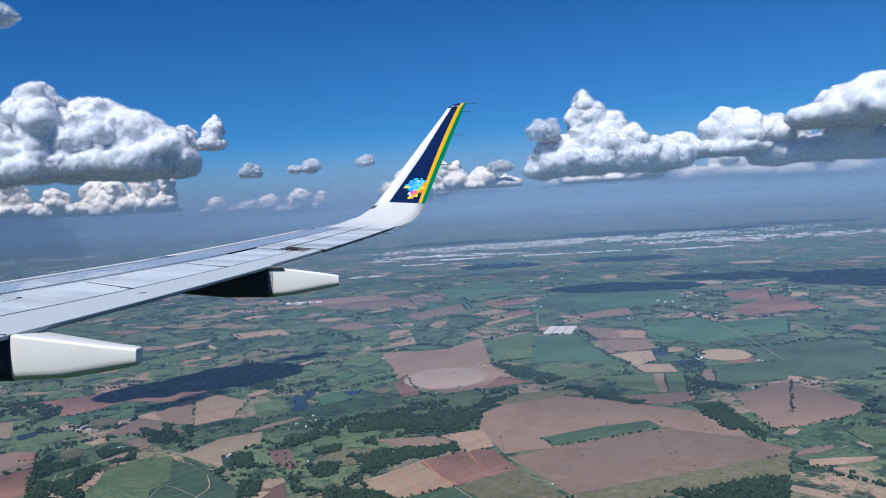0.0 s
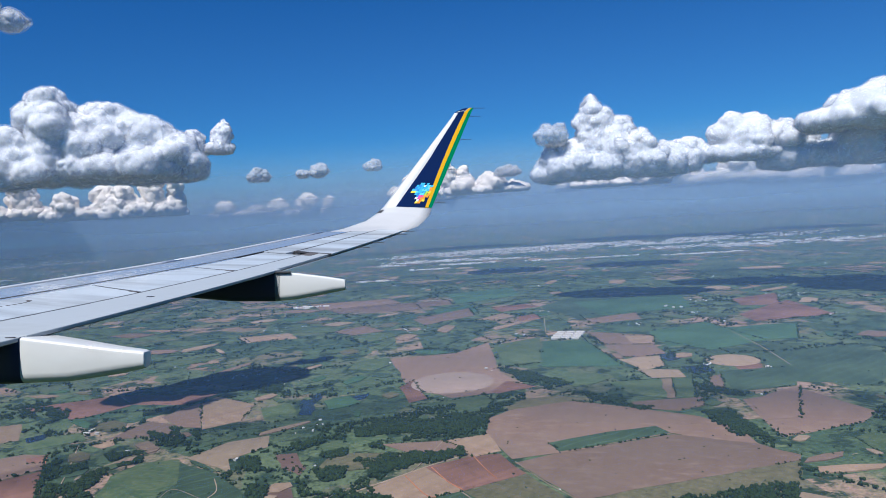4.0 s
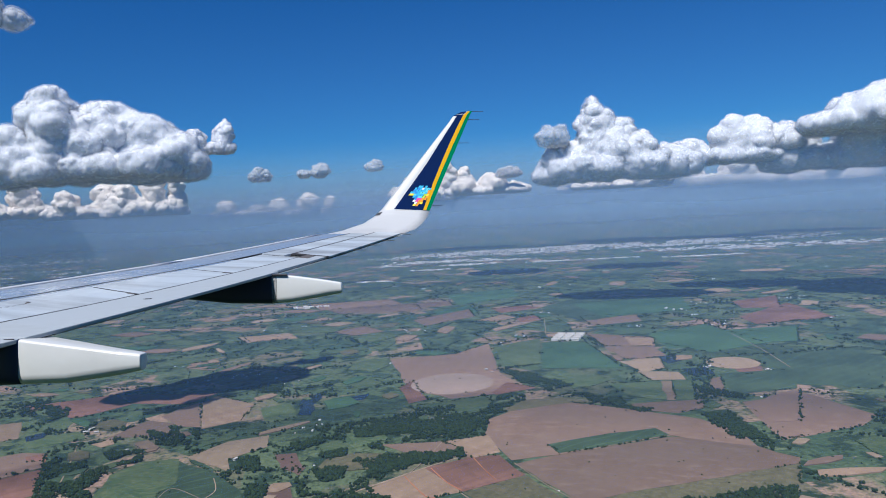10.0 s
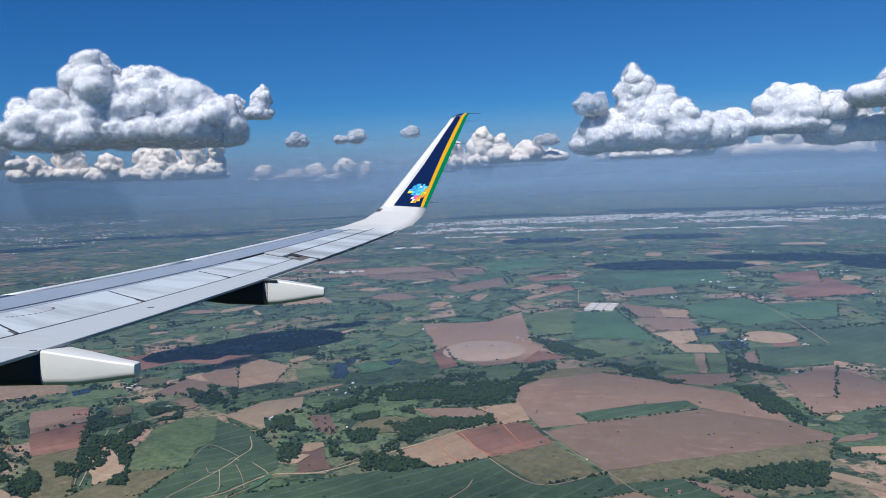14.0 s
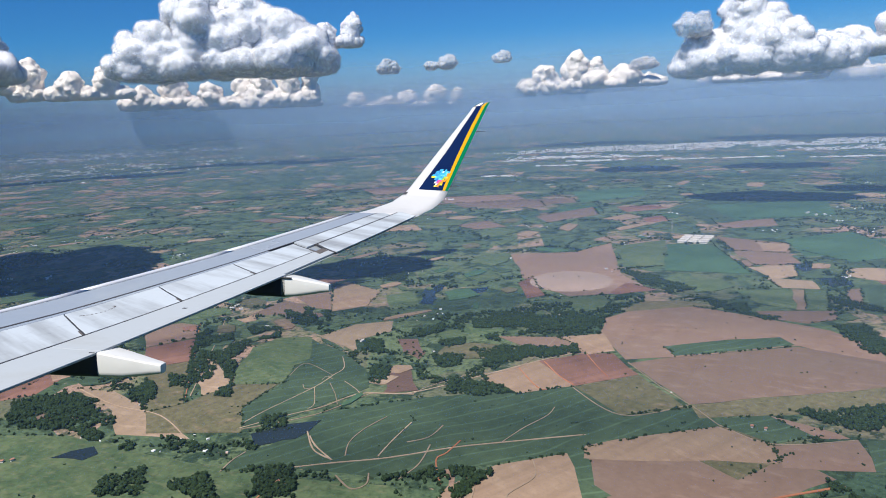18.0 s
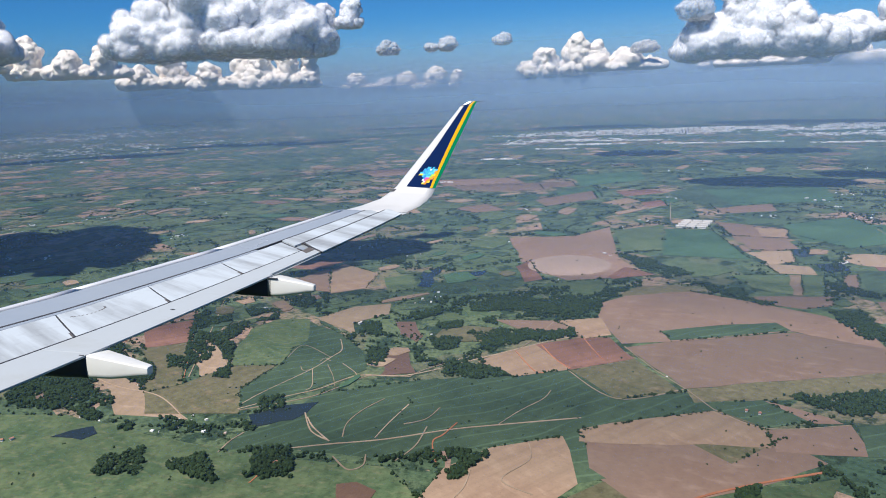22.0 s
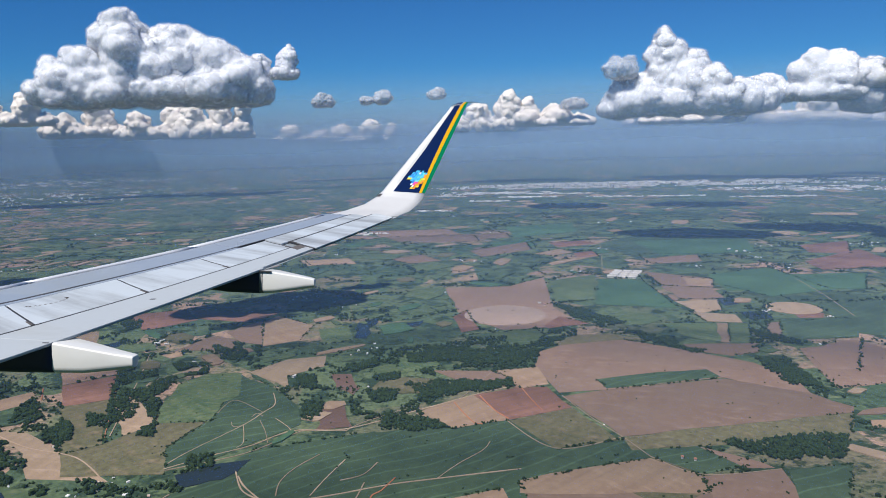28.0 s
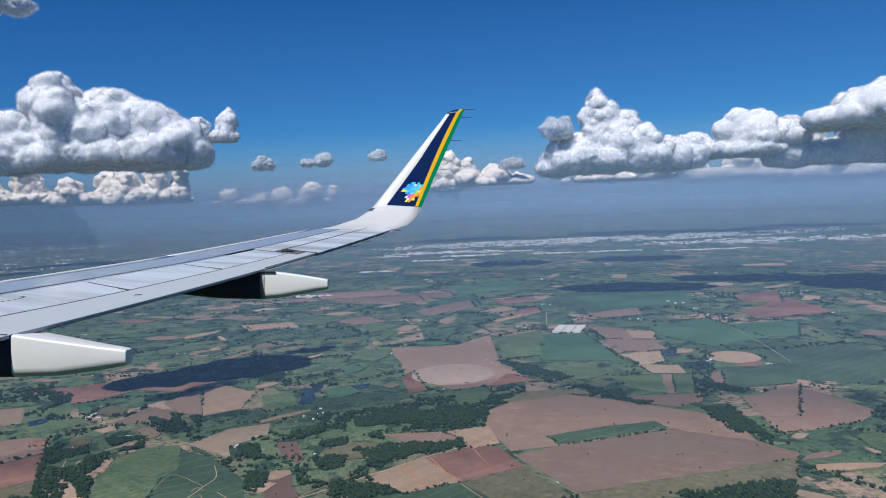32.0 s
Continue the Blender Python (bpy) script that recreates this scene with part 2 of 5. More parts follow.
def water_material():
    m, n, l, b = mat("still_water", 0.25, spec=0.25)
    l.new(mix(n, l, grain(n, l, 0.08, 3), (0.015, 0.024, 0.03), (0.022, 0.032, 0.034)), b.inputs["Base Color"])
    bump(n, l, b, grain(n, l, 1.5, 4), 0.15, 0.1)
    return m


WATER = water_material()
MUD = land("muddy_water", (0.14, 0.085, 0.06), (0.12, 0.075, 0.055), (0.16, 0.1, 0.07), rough=0.3)


def leaf_material():
    m, n, l, b = mat("tree_crowns", 0.9, spec=0.15)
    g = n.new("ShaderNodeNewGeometry")
    c = steps(n, l, g.outputs["Random Per Island"], (0.0, (0.018, 0.036, 0.014)), (0.6, (0.03, 0.058, 0.02)), (1.0, (0.05, 0.08, 0.028)))
    c = mix(n, l, grain(n, l, 1.2, 5), c, (0.014, 0.028, 0.012))
    l.new(c, b.inputs["Base Color"])
    bump(n, l, b, grain(n, l, 2.5, 5), 0.8, 0.4)
    return m


LEAVES = leaf_material()


def town_material():
    m, n, l, b = mat("town_walls", 0.8, spec=0.2)
    g = n.new("ShaderNodeNewGeometry")
    c = steps(n, l, g.outputs["Random Per Island"], (0.0, (0.92, 0.91, 0.9)), (0.4, (0.85, 0.84, 0.82)), (0.5, (0.45, 0.28, 0.2)), (0.6, (0.86, 0.83, 0.78)), (0.85, (0.7, 0.68, 0.66)), (0.93, (0.2, 0.2, 0.2)), (1.0, (0.06, 0.09, 0.05)))
    l.new(mix(n, l, steps(n, l, grain(n, l, 0.8, 4), (0.45, (0, 0, 0)), (0.7, (0.7, 0.7, 0.7))), c, (0.5, 0.47, 0.45)), b.inputs["Base Color"])
    return m


TOWN = town_material()
ROOF = paint("metal_roof", (0.5, 0.48, 0.45), (0.3, 0.27, 0.24), 0.5, 0.7)
TILED = paint("clay_roof", (0.36, 0.17, 0.11), (0.22, 0.12, 0.09), 0.4, 0.8)
WALL = paint("plaster_wall", (0.66, 0.64, 0.6), (0.4, 0.36, 0.3), 0.3, 0.8)
GLASSY = paint("dark_window", (0.04, 0.05, 0.06), (0.02, 0.02, 0.02), 0.2, 0.2)


def cloud_material(name, thin=0.0, tone=(0.83, 0.845, 0.87), least=0.0, depth=5.0, scale=0.2):
    """Cloud: light wanders a few metres below the surface before it comes out again. thin: how dense the torn edge gets, least: how thin."""
    m, n, l, b = mat(name, 1.0, spec=0.0)
    b.inputs["Base Color"].default_value = (*tone, 1)
    b.subsurface_method = "BURLEY"
    b.inputs["Subsurface Weight"].default_value = 0.0 if thin else 1.0
    b.inputs["Subsurface Radius"].default_value = (1, 1, 1)
    b.inputs["Subsurface Scale"].default_value = depth
    if thin:
        p, y = n.new("ShaderNodeBsdfTransparent"), n.new("ShaderNodeMixShader")
        l.new(steps(n, l, grain(n, l, scale, 8, rough=0.68), (0.4, (least,) * 3), (0.62, (thin,) * 3)), y.inputs[0])
        l.new(p.outputs[0], y.inputs[1])
        l.new(b.outputs[0], y.inputs[2])
        l.new(y.outputs[0], n["Material Output"].inputs[0])
    return m


CLOUD = cloud_material("cumulus", depth=9.0)
FRINGE = cloud_material("cumulus_fringe", 0.42, least=0.22, scale=0.3)
VEIL = cloud_material("cumulus_veil", 0.26, least=0.04, scale=0.2)
SOFT = cloud_material("thin_cumulus", 0.5, (0.7, 0.73, 0.78), 0.12, 4.0, 0.06)
FAR_CLOUD = cloud_material("far_cumulus", 0.0, (0.8, 0.735, 0.655), depth=3.0)


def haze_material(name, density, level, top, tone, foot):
    """Painted haze: a blue-grey tone on a mostly clear sheet; it is densest at flight level and thins out above and
    below.
    """
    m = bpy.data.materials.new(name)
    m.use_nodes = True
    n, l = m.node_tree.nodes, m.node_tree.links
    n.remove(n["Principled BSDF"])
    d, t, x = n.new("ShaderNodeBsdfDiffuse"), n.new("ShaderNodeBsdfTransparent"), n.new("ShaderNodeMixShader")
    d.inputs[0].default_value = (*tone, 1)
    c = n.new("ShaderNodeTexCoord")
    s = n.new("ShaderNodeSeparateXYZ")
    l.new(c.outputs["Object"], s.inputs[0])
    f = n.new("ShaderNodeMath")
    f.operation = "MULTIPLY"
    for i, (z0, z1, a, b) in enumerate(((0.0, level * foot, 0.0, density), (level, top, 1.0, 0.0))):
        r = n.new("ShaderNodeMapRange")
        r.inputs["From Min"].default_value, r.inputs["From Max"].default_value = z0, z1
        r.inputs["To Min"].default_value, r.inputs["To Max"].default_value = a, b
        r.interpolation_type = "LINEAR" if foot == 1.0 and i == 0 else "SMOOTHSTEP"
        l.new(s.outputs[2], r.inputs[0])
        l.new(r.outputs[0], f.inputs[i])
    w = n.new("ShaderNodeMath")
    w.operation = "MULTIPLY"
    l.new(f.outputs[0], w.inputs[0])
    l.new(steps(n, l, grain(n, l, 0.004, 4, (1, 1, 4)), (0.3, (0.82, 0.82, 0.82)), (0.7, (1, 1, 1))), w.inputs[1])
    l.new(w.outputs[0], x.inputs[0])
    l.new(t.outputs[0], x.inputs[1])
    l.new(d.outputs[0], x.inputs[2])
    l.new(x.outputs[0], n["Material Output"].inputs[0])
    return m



# ---- ground, painted haze ----
def disc(radii, around):
    verts, faces = [], []
    for i, r in enumerate(radii):
        for j in range(around):
            a = 2 * math.pi * j / around
            verts.append((r * math.cos(a), r * math.sin(a), 0))
    for i in range(len(radii) - 1):
        for j in range(around):
            k = (j + 1) % around
            faces.append((i * around + j, (i + 1) * around + j, (i + 1) * around + k, i * around + k))
    faces.append(tuple(range(around)))
    return verts, faces


_v, _f = disc((60, 150, 300, 500, 800, 1300, 2100, 3300, 4950), 96)
ground = soup("ground", _v, _f, FARMLAND)
ground.location.z = GROUND
tagged(ground, "rolling green and brown farmland patchwork far below the aircraft", "ground", kind="structure")


def dark_floor():
    """Dark sheet added below and behind the aircraft to cut bounced light, outside every view; it rests on the ground
    sheet.
    """
    verts, faces, k = [(0, -30, 0.4)], [], 80
    for j in range(k):
        a = 2 * math.pi * j / k
        front = math.cos(a) > 0.35
        r = 120 if front else 120 + 900 * min(1.0, (0.35 - math.cos(a)) * 2)
        verts.append((r * math.sin(a), r * math.cos(a), 0.4))
    for j in range(k):
        faces.append((0, 1 + (j + 1) % k, 1 + j))
    ob = soup("woodland_floor", verts, faces, LEAVES)
    ob.location.z = GROUND
    return tagged(ob, "unseen dark sheet added below and behind the aircraft to cut bounced light", "woodland", kind="structure")


dark_floor()


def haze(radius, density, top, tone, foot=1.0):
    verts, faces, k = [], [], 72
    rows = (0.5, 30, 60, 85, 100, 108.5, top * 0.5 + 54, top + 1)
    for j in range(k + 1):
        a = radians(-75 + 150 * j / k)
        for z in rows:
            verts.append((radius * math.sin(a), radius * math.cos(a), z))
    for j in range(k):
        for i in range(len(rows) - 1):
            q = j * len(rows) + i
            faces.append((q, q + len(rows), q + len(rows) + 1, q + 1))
    ob = soup("haze", verts, faces, haze_material("painted_haze", density, 108.5, top, tone, foot))
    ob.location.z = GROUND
    return tagged(ob, "thin sheet with blue-grey haze painted over the distant land", "haze", "bands of haze", "structure")


# distance haze painted on curved sheets, paler in tone the farther out
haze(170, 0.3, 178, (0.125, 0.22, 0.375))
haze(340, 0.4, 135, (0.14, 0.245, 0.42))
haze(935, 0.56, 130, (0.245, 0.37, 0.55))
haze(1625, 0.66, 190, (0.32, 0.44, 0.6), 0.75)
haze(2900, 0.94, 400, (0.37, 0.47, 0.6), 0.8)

# ---- the wing ----
# Local axes: x aft, y outboard, z up, from the eye at mid-clip.
wing = new("aircraft_wing")
wing.matrix_world = pose(0, 0, 0, -5.456, 1.956, -4.249)
tagged(wing, "grey and white painted airliner wing with an upswept tip", "aircraft wing")


def tail_x(y):
    return -4.82 + 0.315 * y


def chord(y):
    return 4.3 - 0.19 * y


def tail_z(y):
    return 0.00316 * y * y + 0.0805 * y - 1.274


def crest(y):
    return float(np.interp(y, (2.2, 4, 7.1, 10.2, 13.5), (0.14, 0.11, -0.006, -0.039, -0.021)))


def top_z(s, y):
    nose = chord(y) * float(np.interp(s, (0, 0.01, 0.03, 0.07, 0.14), (0.03, 0.018, 0.008, 0.002, 0.0)))
    return tail_z(y) - nose + crest(y) * float(np.interp(s, (0, 0.02, 0.06, 0.14, 0.25, 0.38, 0.6, 0.8, 1), (0.4, 0.58, 0.74, 0.89, 0.98, 1.0, 0.75, 0.4, 0.0)))


def low_z(s, y):
    return top_z(s, y) - chord(y) * 0.115 * float(np.interp(s, (0, 0.02, 0.06, 0.14, 0.35, 0.6, 0.8, 1), (0.0, 0.3, 0.5, 0.75, 1.0, 0.78, 0.42, 0.06)))


def at(s, y, z):
    return (tail_x(y) - (1 - s) * chord(y), y, z)


TOPS = (0, 0.01, 0.03, 0.07, 0.14, 0.25, 0.386, 0.388, 0.6, 0.8, 1.0)
LOWS = (0.8, 0.6, 0.35, 0.14, 0.06, 0.02)


def loft(rings, close=True):
    bm = bmesh.new()
    rows = [[bm.verts.new(p) for p in ring] for ring in rings]
    n = len(rows[0])
    for a, b in zip(rows, rows[1:]):
        for i in range(n if close else n - 1):
            j = (i + 1) % n
            bm.faces.new((a[i], b[i], b[j], a[j]))
    if close:
        bm.faces.new(rows[0])
        bm.faces.new(rows[-1][::-1])
    bmesh.ops.recalc_face_normals(bm, faces=bm.faces)
    return bm


def soften(ob, width, segments=2, angle=35):
    b = ob.modifiers.new("rounded", "BEVEL")
    b.width, b.segments, b.limit_method, b.angle_limit = width, segments, "ANGLE", radians(angle)
    return ob


def wing_ring(y):
    ring = [at(s, y, top_z(s, y) - (0.035 if s >= 0.388 else 0.0)) for s in TOPS]
    return ring + [at(s, y, low_z(s, y)) for s in LOWS]


ys = [2.2 + 0.575 * i for i in range(21)]
part("wing_box", loft([wing_ring(y) for y in ys]), SKIN, wing, "blue-grey painted upper skin of the wing")


def slab(y0, y1, s0, s1, thick=0.03, lift=0.0, n=5, m=4, skew=0.0):
    """A control-surface panel lying in the wing's upper profile."""
    bm = bmesh.new()
    grid = {}
    for i in range(n + 1):
        yn = y0 + (y1 - y0) * i / n
        for j in range(m + 1):
            s = s0 + (s1 - s0) * j / m
            y = yn - skew * (s - 0.8) * chord(yn)
            z = top_z(s, y) + lift
            for k in (0, 1):
                grid[i, j, k] = bm.verts.new(at(s, y, z - k * thick))
    for i in range(n):
        for j in range(m):
            bm.faces.new([grid[q] for q in ((i, j, 0), (i, j + 1, 0), (i + 1, j + 1, 0), (i + 1, j, 0))])
            bm.faces.new([grid[q] for q in ((i, j, 1), (i + 1, j, 1), (i + 1, j + 1, 1), (i, j + 1, 1))])
    for i in range(n):
        for j in (0, m):
            bm.faces.new([grid[q] for q in ((i, j, 0), (i + 1, j, 0), (i + 1, j, 1), (i, j, 1))])
    for j in range(m):
        for i in (0, n):
            bm.faces.new([grid[q] for q in ((i, j, 0), (i, j + 1, 0), (i, j + 1, 1), (i, j, 1))])
    bmesh.ops.recalc_face_normals(bm, faces=bm.faces)
    return bm


# groove ahead of the spoilers
part("hinge_groove", slab(2.4, 13.74, 0.385, 0.402, 0.02, 0.004, 22, 1), SEAL, wing, "dark rubber seal ahead of the spoilers")
part("shroud_panel", slab(2.4, 10.5, 0.404, 0.44, 0.02, 0.002, 16, 1), SKIN, wing, "grey strip between the seal and the spoilers")
for y0, y1 in ((3.2, 4.58), (4.6, 6.06), (6.08, 7.54), (7.56, 9.0), (9.02, 10.48)):
    sp = part("spoiler", slab(y0, y1, 0.442, 0.796, 0.028, 0.004, skew=0.67), PANEL, wing, "pale grey spoiler panel with dark dirt streaks")
    soften(sp, 0.006)
    part("edge_seal", slab(y1 - 0.006, y1 + 0.016, 0.47, 0.8, 0.02, 0.006, 1, 3, 0.67), SEAL, sp, "dark gap at the end of the spoiler")
    part("hinge_stain", slab(y1 - 0.03, y1 - 0.008, 0.74, 0.797, 0.01, 0.007, 1, 1, 0.67), RUST, sp, "brown stain")
part("spoiler_gap", slab(2.4, 10.5, 0.796, 0.804, 0.02, 0.001, 16, 1), SEAL, wing)
part("shroud_panel", slab(10.56, 13.3, 0.404, 0.64, 0.028, 0.003, 6, 2, 0.67), PANEL, wing, "pale grey fixed panel ahead of the aileron")
part("hinge_groove", slab(10.98, 13.8, 0.643, 0.66, 0.02, 0.002, 6, 1), SEAL, wing, "dark gap ahead of the aileron")
ail = part("aileron", slab(10.76, 13.62, 0.664, 1.0, 0.026, 0.004, 6, 4, 0.85), PANEL, wing, "pale grey aileron")
soften(ail, 0.005)
part("hinge_bay", slab(10.46, 10.7, 0.81, 0.9, 0.02, 0.006, 1, 2, 0.85), RUST, wing, "dark stained gap between flap and aileron")
part("edge_seal", slab(10.71, 10.75, 0.66, 1.0, 0.02, 0.006, 1, 2, 0.85), SEAL, wing, "dark gap at the aileron's end")
for y0, y1, k in ((2.4, 5.6, 0.0), (5.604, 8.98, 0.0), (8.984, 10.69, 0.4)):
    fl = part("flap", slab(y0, y1, 0.805, 1.005 if y1 < 9 else 0.985, 0.03, 0.002, 8, 4, k), FLAP, wing, "light grey trailing-edge flap")
    soften(fl, 0.006)
part("drain_mark", slab(7.2, 7.23, 0.9, 0.92, 0.01, 0.006, 1, 1), SEAL, wing)
for _k in range(13):
    _a = math.pi * (0.05 + 0.9 * _k / 12)
    _s, _y = 0.53 + 0.045 * math.sin(_a), 7.0 + 0.24 * math.cos(_a)
    part("faded_marking", slab(_y, _y + 0.022, _s, _s + 0.006, 0.006, 0.007, 1, 1), RUST, wing, "short faded grey dash of walkway marking")


def slat_ring(y):
    ring = [at(s, y, top_z(s, y) + 0.006) for s in (0.13, 0.06, 0.02, 0.0)]
    ring[-1] = (ring[-1][0] - 0.008, y, ring[-1][2])
    ring += [at(s, y, low_z(s, y) - 0.006) for s in (0.02, 0.06)]
    return ring + [at(0.06, y, top_z(0.06, y) - 0.03), at(0.12, y, top_z(0.12, y) - 0.012)]


for y0, y1 in ((2.6, 5.4), (5.43, 8.0), (8.03, 10.5), (10.53, 13.6)):
    part("slat", loft([slat_ring(y0 + (y1 - y0) * i / 6) for i in range(7)]), METAL, wing, "bright bare-metal leading-edge slat", smooth=True)
# ---- sharklet ----
STATIONS = (  # leading edge, trailing edge, lean of the face, thickness
    ((-2.26, 13.58, 0.325), (-0.56, 13.58, 0.375), 4, 0.03),
    ((-1.76, 14.05, 0.45), (-0.345, 14.05, 0.475), 20, 0.05),
    ((-1.341, 14.3, 0.608), (-0.214, 14.3, 0.597), 42, 0.048),
    ((-1.131, 14.5, 0.766), (-0.114, 14.5, 0.72), 64, 0.045),
    ((-0.99, 14.6, 0.905), (-0.058, 14.6, 0.863), 78, 0.042),
    ((-0.23, 14.873, 1.89), (0.4, 14.873, 1.89), 79.1, 0.03),
    ((0.405, 15.1, 2.713), (0.773, 15.1, 2.73), 80, 0.02),
    ((0.477, 15.12, 2.82), (0.822, 15.12, 2.836), 80, 0.016),
    ((0.643, 15.14, 2.9), (0.87, 15.14, 2.92), 80, 0.01),
)


def on_sharklet(k, u, side, off=0.0):
    """A point on the sharklet: station k (may lie between two), u from leading to trailing edge, side 1 inboard or -1 outboard."""
    i = min(int(k), len(STATIONS) - 2)
    f = k - i
    a, b = STATIONS[i], STATIONS[i + 1]
    le, te = Vector(a[0]).lerp(Vector(b[0]), f), Vector(a[1]).lerp(Vector(b[1]), f)
    lean, thick = radians(a[2] + (b[2] - a[2]) * f), a[3] + (b[3] - a[3]) * f
    nrm = Vector((0, -math.sin(lean), math.cos(lean)))
    t = thick * float(np.interp(u, (0, 0.03, 0.1, 0.3, 0.6, 1), (0, 0.45, 0.75, 1, 0.7, 0.06)))
    return le.lerp(te, u) + nrm * (side * t + off)


US = (0, 0.03, 0.1, 0.2, 0.3, 0.45, 0.6, 0.8, 1.0)


def shark_ring(k):
    return [on_sharklet(k, u, 1) for u in US] + [on_sharklet(k, u, -1) for u in US[-1:0:-1]]


sharklet = part("sharklet", loft([shark_ring(i * 0.25) for i in range(33)]), TIPWHITE, wing, "white upswept wingtip with navy, yellow and green paint", smooth=True)


def decal(k0, k1, edges, off=0.008, n=24, m=12):
    """A painted band on the inboard face between two chord lines that change along the span."""
    bm = bmesh.new()
    rows = []
    for i in range(n + 1):
        k = k0 + (k1 - k0) * i / n
        u0, u1 = edges(i / n)
        rows.append([bm.verts.new(on_sharklet(k, u0 + (u1 - u0) * j / m, 1, off)) for j in range(m + 1)])
    for a, b in zip(rows, rows[1:]):
        for j in range(m):
            bm.faces.new((a[j], b[j], b[j + 1], a[j + 1]))
    bmesh.ops.recalc_face_normals(bm, faces=bm.faces)
    return bm


def edge(name, k):
    """Chord lines of the painted bands, by height on the sharklet."""
    h = (on_sharklet(k, 0.9, 1).z - 0.87) / 1.95
    return float(np.interp(h, (0, 0.5, 0.95), dict(navy=(0.26, 0.31, 0.24), yellow=(0.86, 0.735, 0.6), green=(0.925, 0.855, 0.81))[name]))


part("navy_panel", decal(4.0, 7.0, lambda f: (edge("navy", 4 + 3 * f), edge("yellow", 4 + 3 * f) + 0.004)), NAVY, sharklet, "glossy navy blue panel")
part("yellow_stripe", decal(4.0, 8.0, lambda f: (edge("yellow", 4 + 4 * f), edge("green", 4 + 4 * f)), 0.011), YELLOW, sharklet, "yellow stripe")
part("green_stripe", decal(4.0, 8.0, lambda f: (edge("green", 4 + 4 * f), 0.998), 0.01), GREEN, sharklet, "green stripe on the trailing edge")
part("navy_cap", decal(6.95, 8.0, lambda f: (0.0, 0.5), n=4), NAVY, sharklet, "worn navy tip")
for _a, _b, _c, _d in ((7.12, 7.22, 0.1, 0.26), (7.18, 7.27, 0.24, 0.44), (7.3, 7.36, 0.3, 0.48), (7.06, 7.1, 0.3, 0.36)):
    part("paint_chip", decal(_a, _b, lambda f, c=_c, d=_d: (c + 0.06 * f, d + 0.03 * math.sin(9 * f)), 0.012, 4, 3), WHITE, sharklet, "bare patch worn through the paint")
part("position_light", decal(3.05, 3.5, lambda f: (0.0, 0.09), 0.008, 3, 2), SEAL, sharklet, "dark glass of the position light")

# mosaic of coloured squares low on the navy panel
_rows = ("..cc.c..", ".cbcwcac", ".bccccao", "ccbcaaco", "yyacccly", "..cbaalo", "...bppoo", "...wpoo.", "....woy.", "....yo..")
_key = dict(c="cyan", b="blue", a="aqua", l="lime", y="yellow", o="orange", p="pink", w="white", r="red")
for i, row in enumerate(_rows):
    for j, ch in enumerate(row):
        if ch == ".":
            continue
        k = 4.47 - i * 0.04
        u = 0.37 + j * 0.057 + 0.008 * math.sin(i * 5 + j)
        part("mosaic_square", decal(k - 0.039, k, lambda f, u=u: (u, u + 0.056), 0.013, 1, 1), TILE[_key[ch]], sharklet)


def rod(a, b, r0, r1, sides=8):
    a, b = Vector(a), Vector(b)
    q = (b - a).to_track_quat("Z", "Y").to_matrix()
    return loft([[p + q @ Vector((r * math.cos(2 * math.pi * i / sides), r * math.sin(2 * math.pi * i / sides), 0)) for i in range(sides)] for p, r in ((a, r0), (b, r1))])


for k in (4.1, 4.75, 5.42, 6.1, 7.9):
    p = on_sharklet(k, 0.99, 1)
    w = part("static_wick", rod(p, p + Vector((0.2, 0.0, -0.004)), 0.006, 0.004), WICK, sharklet, "thin black static discharger")
    part("wick_tip", rod(p + Vector((0.2, 0, -0.004)), p + Vector((0.225, 0, -0.004)), 0.006, 0.005), WICK, w)
for y in (11.2, 11.8, 12.4, 12.9, 13.3):
    p = Vector(at(1.0, y, tail_z(y) - 0.01))
    part("static_wick", rod(p, p + Vector((0.2, 0.0, -0.01)), 0.006, 0.004), WICK, wing, "thin black static discharger")


# ---- flap track fairings ----
def fairing(y, half, shape, label, split):
    """A canoe under the flap: stations of x, top and bottom, with a rounded box section."""
    fine = []
    for (a, b) in zip(shape, shape[1:]):
        fine += [tuple(p + (q - p) * k / 4 for p, q in zip(a, b)) for k in range(4)]
    rings = []
    for x, zt, zb, w in fine + [shape[-1]]:
        h = half * w
        rt, rb = min(0.3 * (zt - zb), 0.02), min(0.42 * (zt - zb), 0.07, h * 0.9)
        yc = y + h
        ring = []
        for cx, cz, a0, r in ((h - rt, zt - rt, 0, rt), (-h + rt, zt - rt, 90, rt), (-h + rb, zb + rb, 180, rb), (h - rb, zb + rb, 270, rb)):
            for a in (0, 22.5, 45, 67.5, 90):
                ring.append((x, yc + cx + r * math.cos(radians(a0 + a)), cz + r * math.sin(radians(a0 + a))))
        rings.append(ring)
    ob = part("flap_track_fairing", loft([r for r in rings if r[0][0] >= split]), WHITE, wing, label, smooth=True)
    soften(ob, 0.014, 3, 60)
    # dark navy ahead of the split, white aft of it
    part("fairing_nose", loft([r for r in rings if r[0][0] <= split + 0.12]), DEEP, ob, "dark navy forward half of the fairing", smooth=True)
    return ob


